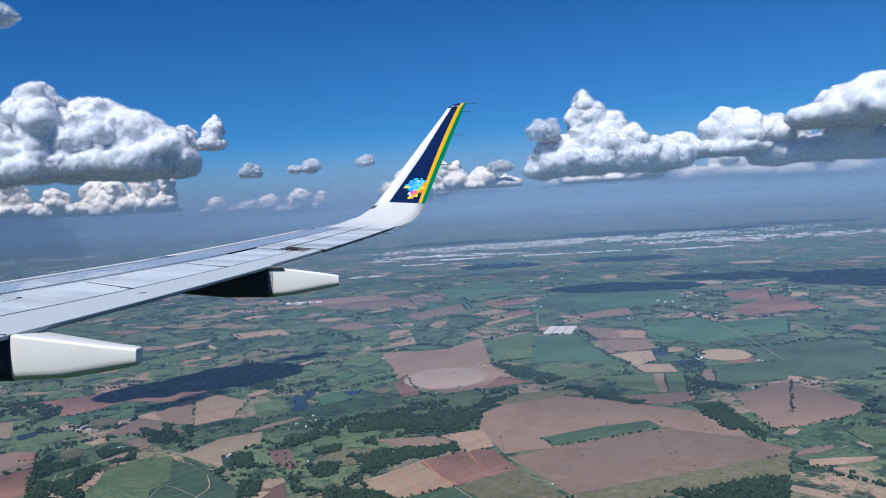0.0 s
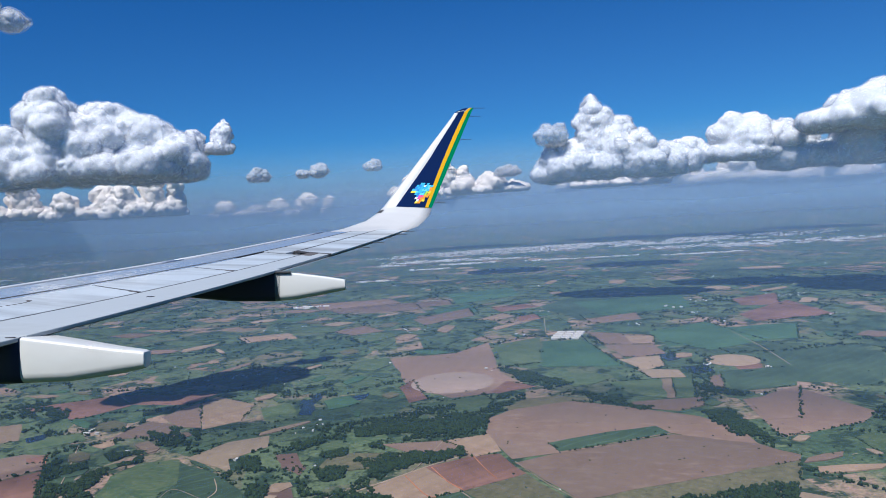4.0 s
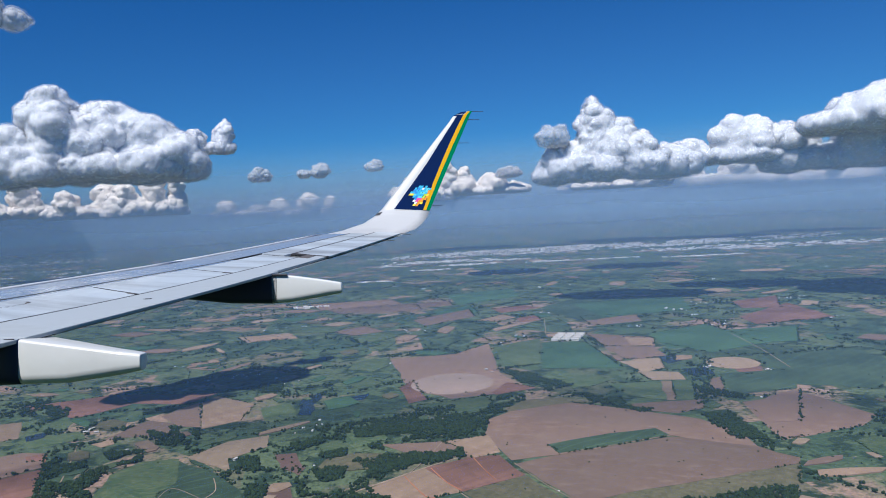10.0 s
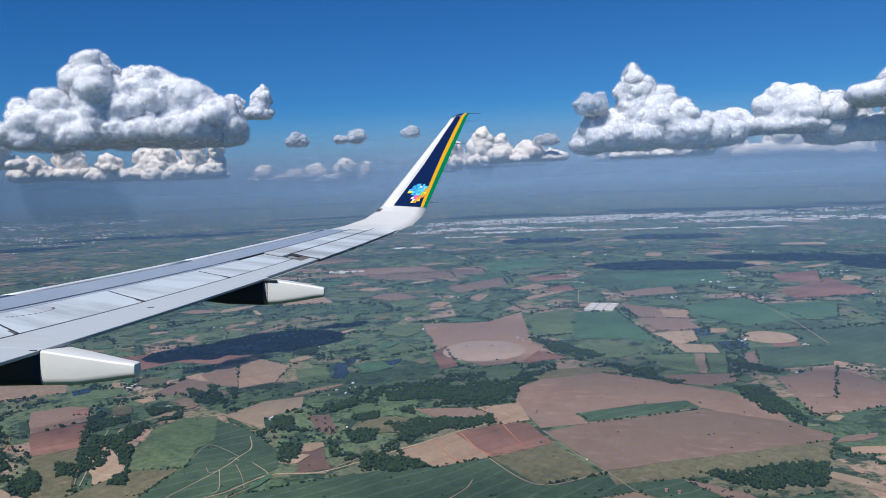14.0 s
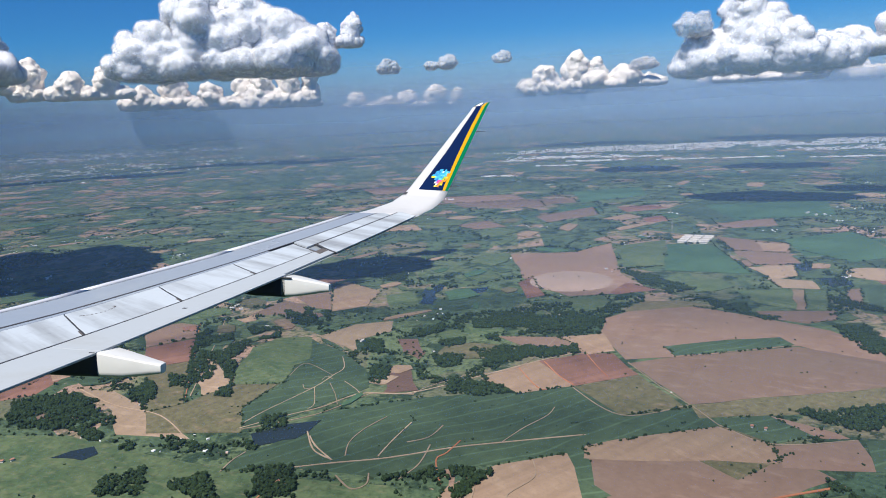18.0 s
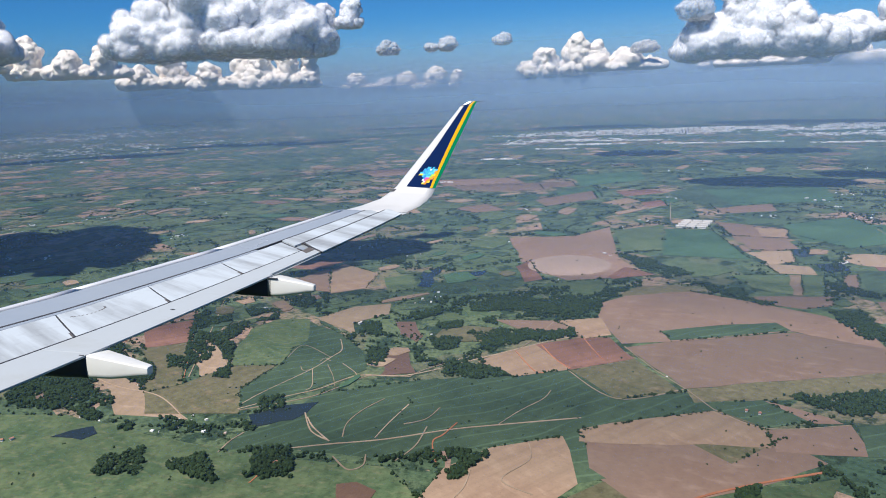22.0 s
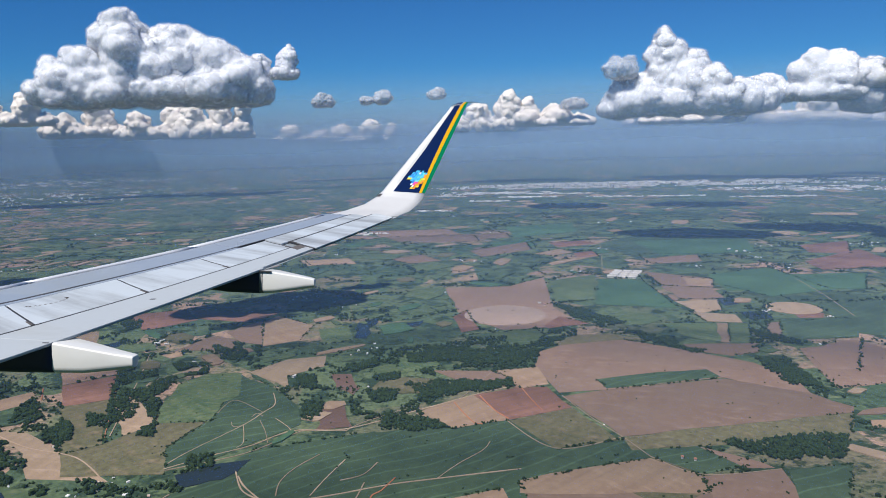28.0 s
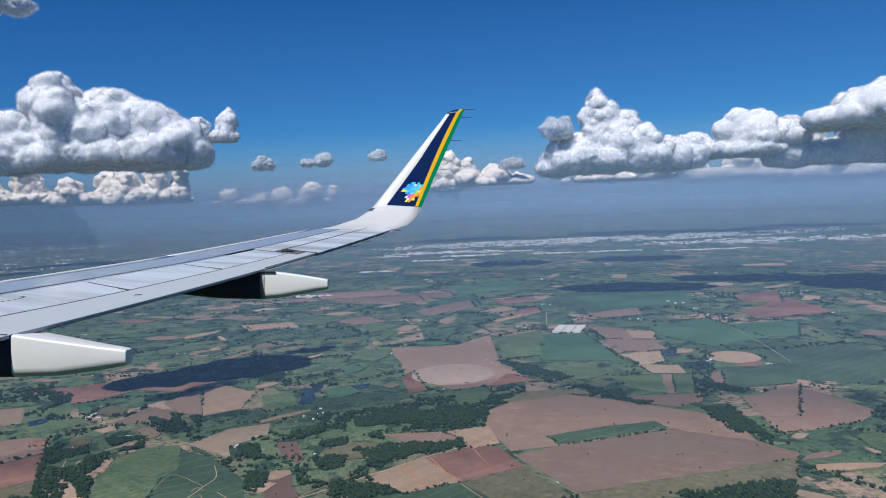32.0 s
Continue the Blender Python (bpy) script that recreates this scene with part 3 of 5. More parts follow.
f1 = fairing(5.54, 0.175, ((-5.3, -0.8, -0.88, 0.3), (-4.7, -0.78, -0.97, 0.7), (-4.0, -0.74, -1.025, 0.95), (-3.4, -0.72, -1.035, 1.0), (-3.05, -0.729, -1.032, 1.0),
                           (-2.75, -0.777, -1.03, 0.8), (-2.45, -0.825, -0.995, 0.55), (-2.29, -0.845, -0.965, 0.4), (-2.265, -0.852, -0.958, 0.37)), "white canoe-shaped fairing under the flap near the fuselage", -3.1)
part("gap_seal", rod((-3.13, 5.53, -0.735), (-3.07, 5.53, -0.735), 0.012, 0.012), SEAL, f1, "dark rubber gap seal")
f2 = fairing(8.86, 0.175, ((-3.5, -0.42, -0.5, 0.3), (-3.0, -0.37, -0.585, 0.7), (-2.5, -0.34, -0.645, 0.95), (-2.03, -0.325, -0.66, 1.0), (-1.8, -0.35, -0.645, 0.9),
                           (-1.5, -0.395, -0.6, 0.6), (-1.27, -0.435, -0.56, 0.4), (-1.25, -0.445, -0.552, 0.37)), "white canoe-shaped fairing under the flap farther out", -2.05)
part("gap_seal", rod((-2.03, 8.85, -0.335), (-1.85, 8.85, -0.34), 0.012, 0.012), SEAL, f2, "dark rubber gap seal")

# plain side of the fuselage behind the eye, never in view
_rings = [[(x, -6.4 + 2.0 * math.cos(2 * math.pi * i / 40), 0.2 + 2.0 * math.sin(2 * math.pi * i / 40)) for i in range(40)] for x in (-14, -7, 0, 7, 14)]
part("fuselage_side", loft(_rings), NAVY, wing, "plain dark fuselage wall behind the viewer", smooth=True)

# ---- fields ----
_level = [0.05]
PLOTS = []


def outline(points, wobble=0.6, step=9.0):
    """The field's edge with small bends between its corners."""
    out = []
    for (x0, y0), (x1, y1) in zip(points, points[1:] + points[:1]):
        k = max(1, int(math.hypot(x1 - x0, y1 - y0) / step))
        for i in range(k):
            f = i / k
            w = wobble * (0 if i == 0 else 1)
            x, y = x0 + (x1 - x0) * f, y0 + (y1 - y0) * f
            v = noise.noise_vector((x * 0.09, y * 0.09, 3.1))
            out.append((x + w * v.x * 3, y + w * v.y * 3))
    return out


def sheet(name, material, points, height):
    bm = bmesh.new()
    cx, cy = sum(p[0] for p in points) / len(points), sum(p[1] for p in points) / len(points)
    top = [bm.verts.new((x - cx, y - cy, height)) for x, y in points]
    low = [bm.verts.new((x - cx, y - cy, 0.0)) for x, y in points]
    bm.faces.new(top)
    n = len(points)
    for i in range(n):
        bm.faces.new((low[i], low[(i + 1) % n], top[(i + 1) % n], top[i]))
    bmesh.ops.triangulate(bm, faces=[f for f in bm.faces if len(f.verts) > 4])
    bmesh.ops.recalc_face_normals(bm, faces=bm.faces)
    ob = link_mesh(name, bm, material)
    ob.location = (cx, cy, GROUND)
    return ob


def field(name, material, label, *points):
    _level[0] += 0.0015 if len(PLOTS) < 140 else 0.0004
    PLOTS.append(list(points))
    ob = sheet(name, material, outline(list(points)), _level[0])
    return tagged(ob, label, "field", "farm fields")


def circle(name, material, label, x, y, r):
    _level[0] += 0.002
    ring = [(x + r * math.cos(i * math.pi / 36), y + r * math.sin(i * math.pi / 36)) for i in range(72)]
    PLOTS.append(ring[::6])
    ob = sheet(name, material, ring, _level[0])
    return tagged(ob, label, "field", "farm fields")


def pond(name, material, label, *points):
    _level[0] += 0.002
    ob = sheet(name, material, outline(list(points), 0.8, 4.0), _level[0] + 0.02)
    return tagged(ob, label, name, "ponds and lakes")


def smooth_line(points, per=8):
    out = []
    n = len(points)
    for i in range(n - 1):
        a, b, c, d = points[max(i - 1, 0)], points[i], points[i + 1], points[min(i + 2, n - 1)]
        for k in range(per):
            f = k / per
            out.append(tuple(0.5 * (2 * b[q] + (c[q] - a[q]) * f + (2 * a[q] - 5 * b[q] + 4 * c[q] - d[q]) * f * f + (3 * b[q] - a[q] - 3 * c[q] + d[q]) * f ** 3) for q in (0, 1)))
    return out + [points[-1]]


def track(material, width, *points):
    _level[0] += 0.0012
    line = smooth_line(list(points))
    verts, faces = [], []
    for i, (x, y) in enumerate(line):
        x0, y0 = line[max(i - 1, 0)]
        x1, y1 = line[min(i + 1, len(line) - 1)]
        d = math.hypot(x1 - x0, y1 - y0) or 1
        w = width * 0.3 * (1 + 0.35 * noise.noise((x * 0.2, y * 0.2, 0)))
        nx, ny = -(y1 - y0) / d * w, (x1 - x0) / d * w
        for s, z in ((1, 0.0), (1, 1.0), (-1, 1.0), (-1, 0.0)):
            verts.append((x + s * nx, y + s * ny, GROUND + z * (_level[0] + 0.015)))
    for i in range(len(line) - 1):
        for j in range(3):
            q = i * 4 + j
            faces.append((q, q + 1, q + 5, q + 4))
    ob = soup("dirt_track", verts, faces, material)
    return tagged(ob, "pale winding dirt track between fields", "track", "farm tracks", "structure")


# ---- trees ----
def blob_shape():
    bm = bmesh.new()
    bmesh.ops.create_icosphere(bm, subdivisions=1, radius=1.0)
    v = np.array([p.co[:] for p in bm.verts])
    f = np.array([[q.index for q in t.verts] for t in bm.faces])
    bm.free()
    return v, f


BV, BF = blob_shape()
gen = np.random.default_rng(5)


def crowns(places, name, label, small=0.5, large=1.3):
    """Tree crowns, each of three or four ragged clumps, as one mesh."""
    vs, fs, k = [], [], 0
    for x, y in places:
        size = gen.uniform(small, large)
        for c in range(3):
            r = size * gen.uniform(0.45, 0.8)
            o = np.array((x, y, 0)) + np.array((gen.normal(0, 0.5) * size, gen.normal(0, 0.5) * size, size * gen.uniform(0.35, 1.0)))
            vs.append(BV * gen.uniform(0.65, 1.25, (len(BV), 1)) * r + o)
            fs.append(BF + k)
            k += len(BV)
    ob = soup(name, np.concatenate(vs).tolist(), np.concatenate(fs).tolist(), LEAVES)
    ob.location.z = GROUND
    return tagged(ob, label, "trees", kind="stuff")


def inside(x, y, poly):
    hit = False
    for (x0, y0), (x1, y1) in zip(poly, poly[1:] + poly[:1]):
        if (y0 > y) != (y1 > y) and x < (x1 - x0) * (y - y0) / (y1 - y0) + x0:
            hit = not hit
    return hit


def wood(count, *poly):
    poly = list(poly)
    xs, ys_ = [p[0] for p in poly], [p[1] for p in poly]
    out = []
    for _ in range(count * 30):
        x, y = gen.uniform(min(xs), max(xs)), gen.uniform(min(ys_), max(ys_))
        if inside(x, y, poly) and noise.noise((x * 0.05, y * 0.05, 8.0)) > -0.25:
            out.append((x, y))
        if len(out) >= count * 2:
            break
    if out:
        crowns(out, "woodland", "dense dark green woodland patch between the fields")


field("pasture", PASTURE, "wide green pasture sloping to the ponds", (-215, 232), (-150, 228), (-96, 206), (-64, 196), (-30, 190), (-14, 168), (-40, 150), (-110, 152), (-180, 178), (-230, 205))
field("pasture", PASTURE, "low green meadow with bare patches", (-14, 168), (14, 158), (60, 148), (40, 132), (-20, 134), (-70, 142))
field("crop_field", CANE, "dark green sugar cane field crossed by pale tracks", (-62.8, 242.7), (-24.4, 254.5), (2.5, 259.1), (32.3, 262.8), (47.6, 235.1), (72.2, 239.2), (79.0, 225.5), (30.9, 211.1), (-0.1, 201.7), (-34.1, 195.1), (-66.1, 202.9), (-84.8, 200.7), (-82.4, 212.3), (-73.7, 217.6))
field("ploughed_field", SOIL, "reddish tiled field with faint ruts", (29.2, 211.5), (49.8, 217.9), (79.4, 222.9), (90.9, 202.6), (97.7, 189.5), (72.1, 176.9), (41.6, 167.7), (31.8, 182.8), (27.4, 191.7))
field("stubble_field", OLIVE, "dry olive field with ruts", (50.5, 218.7), (78.2, 224.2), (93.3, 206.2), (70.7, 190.1))
field("crop_field", CANE, "curving dark green strip of crop", (23.7, 208.9), (29.4, 210.6), (30.8, 201.9), (29.8, 188.6), (33.7, 182.7), (25.0, 180.0), (22.7, 190.5))
field("ploughed_field", SALMON, "tan field scored by winding ruts", (-12.7, 189.2), (1.5, 201.2), (24.2, 208.0), (25.4, 179.9), (12.5, 166.7), (11.3, 160.0), (-21.5, 167.2))
field("stubble_field", OLIVE, "olive stubble corner of a field", (12.6, 166.1), (32.8, 181.3), (41.0, 167.3), (28.2, 156.2), (12.0, 159.8))
field("pasture", PASTURE, "green-brown rough grazing land", (41.6, 167.2), (73.8, 177.5), (98.6, 181.9), (71.0, 146.8), (28.8, 156.1))
field("pasture", BEIGE, "dry grass field with pale paths", (-172.4, 272.5), (-154.6, 268.5), (-123.1, 241.7), (-104.0, 223.4), (-133.1, 228.0), (-145.2, 248.9))
field("ploughed_field", RED, "dark red freshly ploughed field", (-265.0, 305.5), (-217.7, 297.7), (-185.9, 289.6), (-187.4, 266.5), (-209.9, 256.4), (-231.4, 251.5))
field("ploughed_field", SALMON, "bright salmon field with a wavy edge", (-246.5, 383.0), (-230.4, 415.7), (-191.8, 419.9), (-179.4, 387.5), (-210.7, 376.7), (-232.4, 363.5))
field("ploughed_field", RED, "wide red field with curved furrows", (-277.0, 309.6), (-247.2, 308.4), (-216.3, 308.2), (-197.2, 288.9), (-196.2, 270.4), (-204.8, 252.9), (-259.5, 266.8))
field("ploughed_field", SALMON, "tan field beside woods", (-198.0, 294.1), (-174.1, 317.5), (-170.5, 300.7), (-188.5, 280.9))
field("ploughed_field", SOIL, "pale brown field with a cloud shadow", (187.6, 337.4), (225.6, 344.1), (232.5, 300.6), (216.1, 288.3), (174.5, 281.5), (179.0, 303.6))
field("crop_field", CANE, "dark green crop field below cloud", (247.3, 427.3), (317.5, 428.6), (310.8, 377.7), (263.0, 339.6), (228.5, 361.5))
field("crop_field", CROP, "green crop field by woods", (218.1, 525.6), (274.0, 545.8), (276.3, 461.1), (208.1, 469.5))
field("ploughed_field", RED, "reddish slope of bare earth", (313.7, 564.7), (389.4, 615.5), (378.3, 531.9), (308.7, 528.4))
field("ploughed_field", SOIL, "pinkish-brown slope of bare earth", (195.0, 626.0), (244.6, 618.5), (235.4, 581.1), (190.7, 576.3))
field("crop_field", CANE, "long green crop field", (167.6, 684.4), (223.4, 739.1), (310.0, 689.4), (284.5, 634.3), (196.7, 601.5))
field("ploughed_field", SALMON, "orange strip of bare earth", (105.0, 645.9), (133.5, 670.5), (141.0, 647.5), (118.9, 631.3))
field("ploughed_field", RED, "rust strip of bare soil", (140.2, 641.5), (162.2, 652.0), (158.3, 622.1), (139.4, 617.5))
field("ploughed_field", SOIL, "thin brown strip of soil", (-41.0, 799.4), (97.7, 790.1), (96.9, 754.9), (-23.3, 750.2))
field("ploughed_field", SOIL, "pale strip by woods", (-27.4, 641.4), (1.6, 660.5), (19.2, 624.8), (-9.6, 615.8))
field("ploughed_field", BEIGE, "pale strip of bare soil", (-111.3, 651.1), (-65.5, 655.1), (-62.8, 626.2), (-98.5, 619.8))
field("ploughed_field", SOIL, "brown strip of bare soil", (-166.7, 960.9), (-79.4, 990.8), (-40.8, 920.9), (-136.5, 890.7))
field("ploughed_field", SOIL, "thin brown strip of soil", (-1.8, 782.0), (60.1, 780.4), (62.7, 737.2), (4.2, 738.7))
field("crop_field", CROP, "small green field of crop", (71.0, 718.2), (113.1, 747.6), (114.2, 692.5), (75.2, 673.7))
field("pasture", PASTURE, "bright pasture by the lake", (-25.9, 330.8), (-15.2, 337.0), (-7.0, 322.6), (-17.4, 316.9))
field("pasture", PASTURE, "light green meadow among trees", (-59.3, 404.6), (-43.5, 412.8), (-37.8, 381.7), (-52.6, 374.6))
field("pasture", PASTURE, "green meadow with scattered trees", (33.2, 380.0), (67.0, 380.2), (68.9, 359.8), (49.8, 349.4), (33.9, 358.4))
field("ploughed_field", RED, "red earth strip between crops", (129.6, 708.5), (165.6, 718.1), (176.7, 695.1), (134.6, 678.3))
field("ploughed_field", SOIL, "brown strip of bare soil", (-59.1, 844.7), (34.9, 842.4), (45.2, 795.5), (-43.2, 788.1))
field("ploughed_field", SALMON, "pale strip of bare soil", (-104.5, 646.4), (-63.2, 649.9), (-56.0, 623.4), (-96.1, 623.1))
field("ploughed_field", SOIL, "brown strip of soil behind", (48.0, 674.3), (108.9, 719.7), (106.4, 670.5), (55.2, 637.6))
field("ploughed_field", RED, "red slope of bare earth", (351.4, 644.4), (407.1, 661.2), (371.2, 595.2), (339.7, 605.5))
field("crop_field", CROP, "deep green field of young crop", (212.5, 704.4), (328.0, 702.4), (297.9, 617.6), (212.7, 610.7))
field("crop_field", CROP, "deep green field near the town", (102.2, 845.3), (186.1, 861.7), (176.0, 788.0), (102.4, 753.7))
field("ploughed_field", SOIL, "large bare field of pale pinkish-brown soil", (72.6, 357.8), (106.9, 362.7), (124.9, 347.4), (155.3, 318.2), (162.9, 294.5), (160.2, 277.2), (145.6, 285.8), (133.4, 299.6), (78.4, 290.2), (57.8, 288.9), (52.7, 324.2), (58.8, 347.2))
field("ploughed_field", SOIL, "wide reddish-brown ploughed field", (58.0, 284.2), (78.4, 290.2), (132.8, 298.2), (160.2, 277.2), (168.5, 260.9), (165.1, 255.7), (151.9, 253.7), (71.7, 242.4))
field("stubble_field", OLIVE, "olive-brown strip of stubble below soil", (71.6, 241.9), (151.9, 253.7), (164.8, 255.2), (153.7, 238.0), (141.5, 236.2), (102.8, 231.9), (71.7, 230.7))
field("crop_field", CANE, "narrow dark green crop strip in ploughed land", (77.5, 303.5), (107.6, 310.1), (130.2, 311.4), (132.4, 300.5), (105.9, 295.8), (78.8, 291.5))
field("ploughed_field", SALMON, "orange-tan field ruled by red tracks", (-3.1, 271.6), (4.6, 279.8), (21.2, 290.2), (41.3, 297.2), (54.0, 296.7), (57.3, 279.1), (59.7, 271.8), (32.8, 261.7), (10.7, 255.4))
field("ploughed_field", RED, "rusty half of the ruled field", (21.2, 290.2), (41.3, 297.2), (54.0, 296.7), (57.3, 279.1), (59.7, 271.8), (32.8, 261.7))
field("stubble_field", OLIVE, "olive stubble field beside soil", (32.9, 260.6), (60.0, 271.2), (69.3, 239.4), (46.1, 234.8))
field("crop_field", CANE, "dark green cane field with white markers", (75.3, 229.2), (96.5, 232.0), (105.2, 215.6), (88.9, 211.4), (76.5, 225.5))
field("ploughed_field", SALMON, "tan field at the cane's edge", (30.3, 212.5), (50.9, 218.7), (75.9, 224.3), (88.0, 210.1), (85.6, 198.9), (28.9, 204.4))
field("ploughed_field", SOIL, "brown field with a pale path", (88.5, 210.0), (115.1, 212.5), (113.4, 200.9), (110.9, 193.1), (85.9, 196.5))
field("crop_field", CANE, "dark green cane beside the brown field", (116.8, 211.5), (127.3, 212.6), (139.1, 213.6), (124.6, 191.2), (110.5, 193.1))
field("ploughed_field", SOIL, "tan strip before the woods", (95.0, 231.8), (110.8, 218.0), (113.3, 213.6), (104.1, 214.2))
field("ploughed_field", SALMON, "pink-tan corner of bare soil", (32.7, 320.4), (54.4, 323.8), (55.4, 300.0), (43.3, 296.1))
field("ploughed_field", SOIL, "broad pale soil round an irrigated circle", (17.7, 507.8), (64.1, 507.2), (94.7, 536.8), (83.7, 439.9), (92.7, 398.7), (69.4, 392.7), (45.7, 390.7), (24.7, 422.6))
field("ploughed_field", RED, "red earth corner of the circle", (19.1, 424.3), (28.8, 438.7), (33.1, 394.2), (22.2, 388.8))
field("ploughed_field", RED, "red earth beside the circle", (69.8, 396.4), (83.0, 416.5), (96.6, 397.6), (71.6, 390.9))
field("pasture", PASTURE, "yellow-green pasture beside the crop", (94.7, 523.2), (136.0, 539.0), (114.3, 455.9), (90.9, 452.0))
field("crop_field", CROP, "bright green rectangular crop field", (132.9, 523.9), (163.5, 511.7), (159.6, 427.7), (111.8, 443.5))
field("ploughed_field", SOIL, "brown field behind the crop", (174.8, 545.0), (215.2, 511.1), (203.2, 479.3), (171.0, 493.8))
field("ploughed_field", SOIL, "pinkish field with darker corners", (170.3, 492.0), (202.2, 479.7), (197.1, 446.1), (169.4, 448.9))
field("ploughed_field", SALMON, "pale square of bare soil", (195.2, 519.3), (214.3, 509.1), (205.1, 484.7), (189.3, 486.7))
field("ploughed_field", BEIGE, "straw-coloured field after harvest", (163.1, 444.3), (191.5, 444.6), (182.8, 418.5), (166.4, 412.0))
field("ploughed_field", BEIGE, "tan strips of dry soil", (163.4, 415.9), (185.6, 405.8), (181.9, 387.8), (163.0, 393.6))
field("pasture", PASTURE, "pale green meadow by the stream", (137.4, 393.4), (167.2, 389.7), (154.7, 353.1), (140.1, 367.0))
field("pasture", PASTURE, "pale green meadow strip", (173.8, 387.7), (184.1, 384.6), (169.2, 349.2), (159.3, 351.9))
field("ploughed_field", SALMON, "narrow salmon strip of soil", (167.5, 389.6), (173.3, 387.9), (158.6, 351.0), (154.3, 352.1))
field("ploughed_field", SOIL, "brown field at the stream's bend", (133.9, 351.2), (172.2, 348.4), (166.0, 333.9), (150.3, 329.3), (133.6, 341.2))
field("ploughed_field", RED, "red edge of the straw circle", (220.6, 406.1), (237.0, 402.2), (228.6, 388.0), (216.7, 387.7))
field("crop_field", CANE, "dark green field by the stream", (206.6, 393.6), (234.5, 391.6), (249.4, 386.9), (226.8, 351.7), (210.6, 351.8), (190.5, 350.9))
field("ploughed_field", SOIL, "small brown plot", (194.8, 385.2), (202.7, 386.8), (186.6, 352.0), (180.4, 357.0))
field("ploughed_field", SOIL, "brown field beyond the stream", (187.9, 330.2), (205.1, 342.6), (228.2, 351.3), (196.6, 302.4), (182.1, 304.2))
field("stubble_field", OLIVE, "brownish stubble above the large field", (66.6, 358.3), (84.3, 375.5), (102.6, 375.1), (122.8, 357.4), (106.9, 362.7), (72.6, 357.8))
field("pasture", PASTURE, "light green meadow between woods", (21.7, 382.0), (64.6, 390.4), (68.3, 356.8), (53.9, 351.4), (28.8, 369.1))
field("pasture", PASTURE, "light green terraced pasture", (-11.5, 349.8), (0.2, 360.7), (8.9, 329.9), (-7.8, 322.8))
field("crop_field", CROP, "wide deep green field below cloud", (220.1, 516.0), (307.8, 514.2), (331.5, 510.9), (298.6, 460.0), (277.9, 464.2), (228.4, 447.2), (211.5, 490.5))
field("ploughed_field", SOIL, "brown slope below woods", (4.9, 324.1), (34.6, 320.8), (42.8, 296.1), (19.2, 305.4))
field("ploughed_field", RED, "reddish-brown field with a hedge", (-204.8, 455.5), (-154.9, 467.8), (-138.9, 438.8), (-161.1, 420.2), (-167.0, 420.5), (-189.2, 452.6), (-196.6, 441.0))
field("ploughed_field", RED, "long dark red strip of soil", (-152.8, 467.1), (-91.0, 449.3), (-105.0, 429.6), (-139.8, 441.8))
field("ploughed_field", SALMON, "salmon-coloured rounded field", (-96.3, 429.8), (-89.7, 441.7), (-64.1, 415.8), (-67.2, 384.7), (-85.5, 375.3))
field("ploughed_field", SOIL, "tan field with a curved edge", (-113.3, 406.7), (-97.4, 430.2), (-86.5, 378.7), (-98.1, 383.7))
field("ploughed_field", SOIL, "brown field beyond the farm", (-134.7, 366.9), (-118.1, 399.7), (-102.8, 390.3), (-100.0, 371.7), (-123.0, 372.1))
field("ploughed_field", SALMON, "small salmon patch of soil", (-135.7, 365.2), (-127.3, 375.1), (-124.4, 362.7), (-129.2, 359.1))
field("pasture", PASTURE, "olive pasture with a rounded edge", (-177.7, 386.9), (-149.1, 390.7), (-142.6, 376.6), (-166.4, 367.4))
field("ploughed_field", SOIL, "brown field bounded by a hedge", (-182.4, 356.2), (-165.5, 361.6), (-153.9, 357.2), (-147.0, 336.9), (-166.7, 323.0))
field("ploughed_field", RED, "small red seed beds in rows", (-161.9, 354.5), (-153.9, 357.2), (-150.0, 345.8), (-158.2, 347.5))
field("ploughed_field", RED, "brick-brown field bounded by woods", (-166.3, 322.1), (-146.6, 334.3), (-136.6, 301.8), (-153.7, 295.2))
field("stubble_field", OLIVE, "olive grassland beside woods", (-153.7, 295.2), (-136.1, 301.0), (-119.1, 254.1), (-130.5, 246.0))
field("ploughed_field", BEIGE, "sandy bare patch among scrub", (-133.9, 300.6), (-125.3, 304.3), (-114.1, 285.7), (-105.8, 269.9), (-114.7, 260.8), (-123.9, 278.5))
field("pasture", PASTURE, "scrubby pasture with bare spots", (-109.3, 284.8), (-111.9, 318.1), (-102.8, 331.7), (-86.3, 331.5), (-79.4, 301.0), (-84.7, 292.1), (-84.1, 271.7), (-105.2, 272.5))
field("crop_field", CANE, "green sugar cane field with branching tracks", (-85.5, 328.1), (-65.9, 307.5), (-52.6, 286.2), (-47.8, 265.4), (-53.9, 258.5), (-71.6, 239.8), (-88.1, 230.3), (-93.7, 247.3), (-85.5, 268.6), (-84.5, 291.5), (-80.3, 300.5))
field("ploughed_field", BEIGE, "sandy knoll with bare tracks", (-82.6, 333.1), (-67.8, 349.8), (-49.0, 353.9), (-47.7, 336.5), (-63.5, 323.5), (-59.4, 306.2))
field("stubble_field", OLIVE, "brownish dry field of grass", (-105.2, 272.0), (-86.3, 271.5), (-93.9, 247.7), (-87.2, 227.3), (-122.1, 228.3), (-130.3, 245.5), (-118.9, 253.5))
circle("ploughed_field", GREYSOIL, "pale irrigated circle of bare soil", 51.2, 424.6, 24.9)
circle("ploughed_field", BEIGE, "straw-coloured irrigated circle", 226.4, 416.3, 15.7)

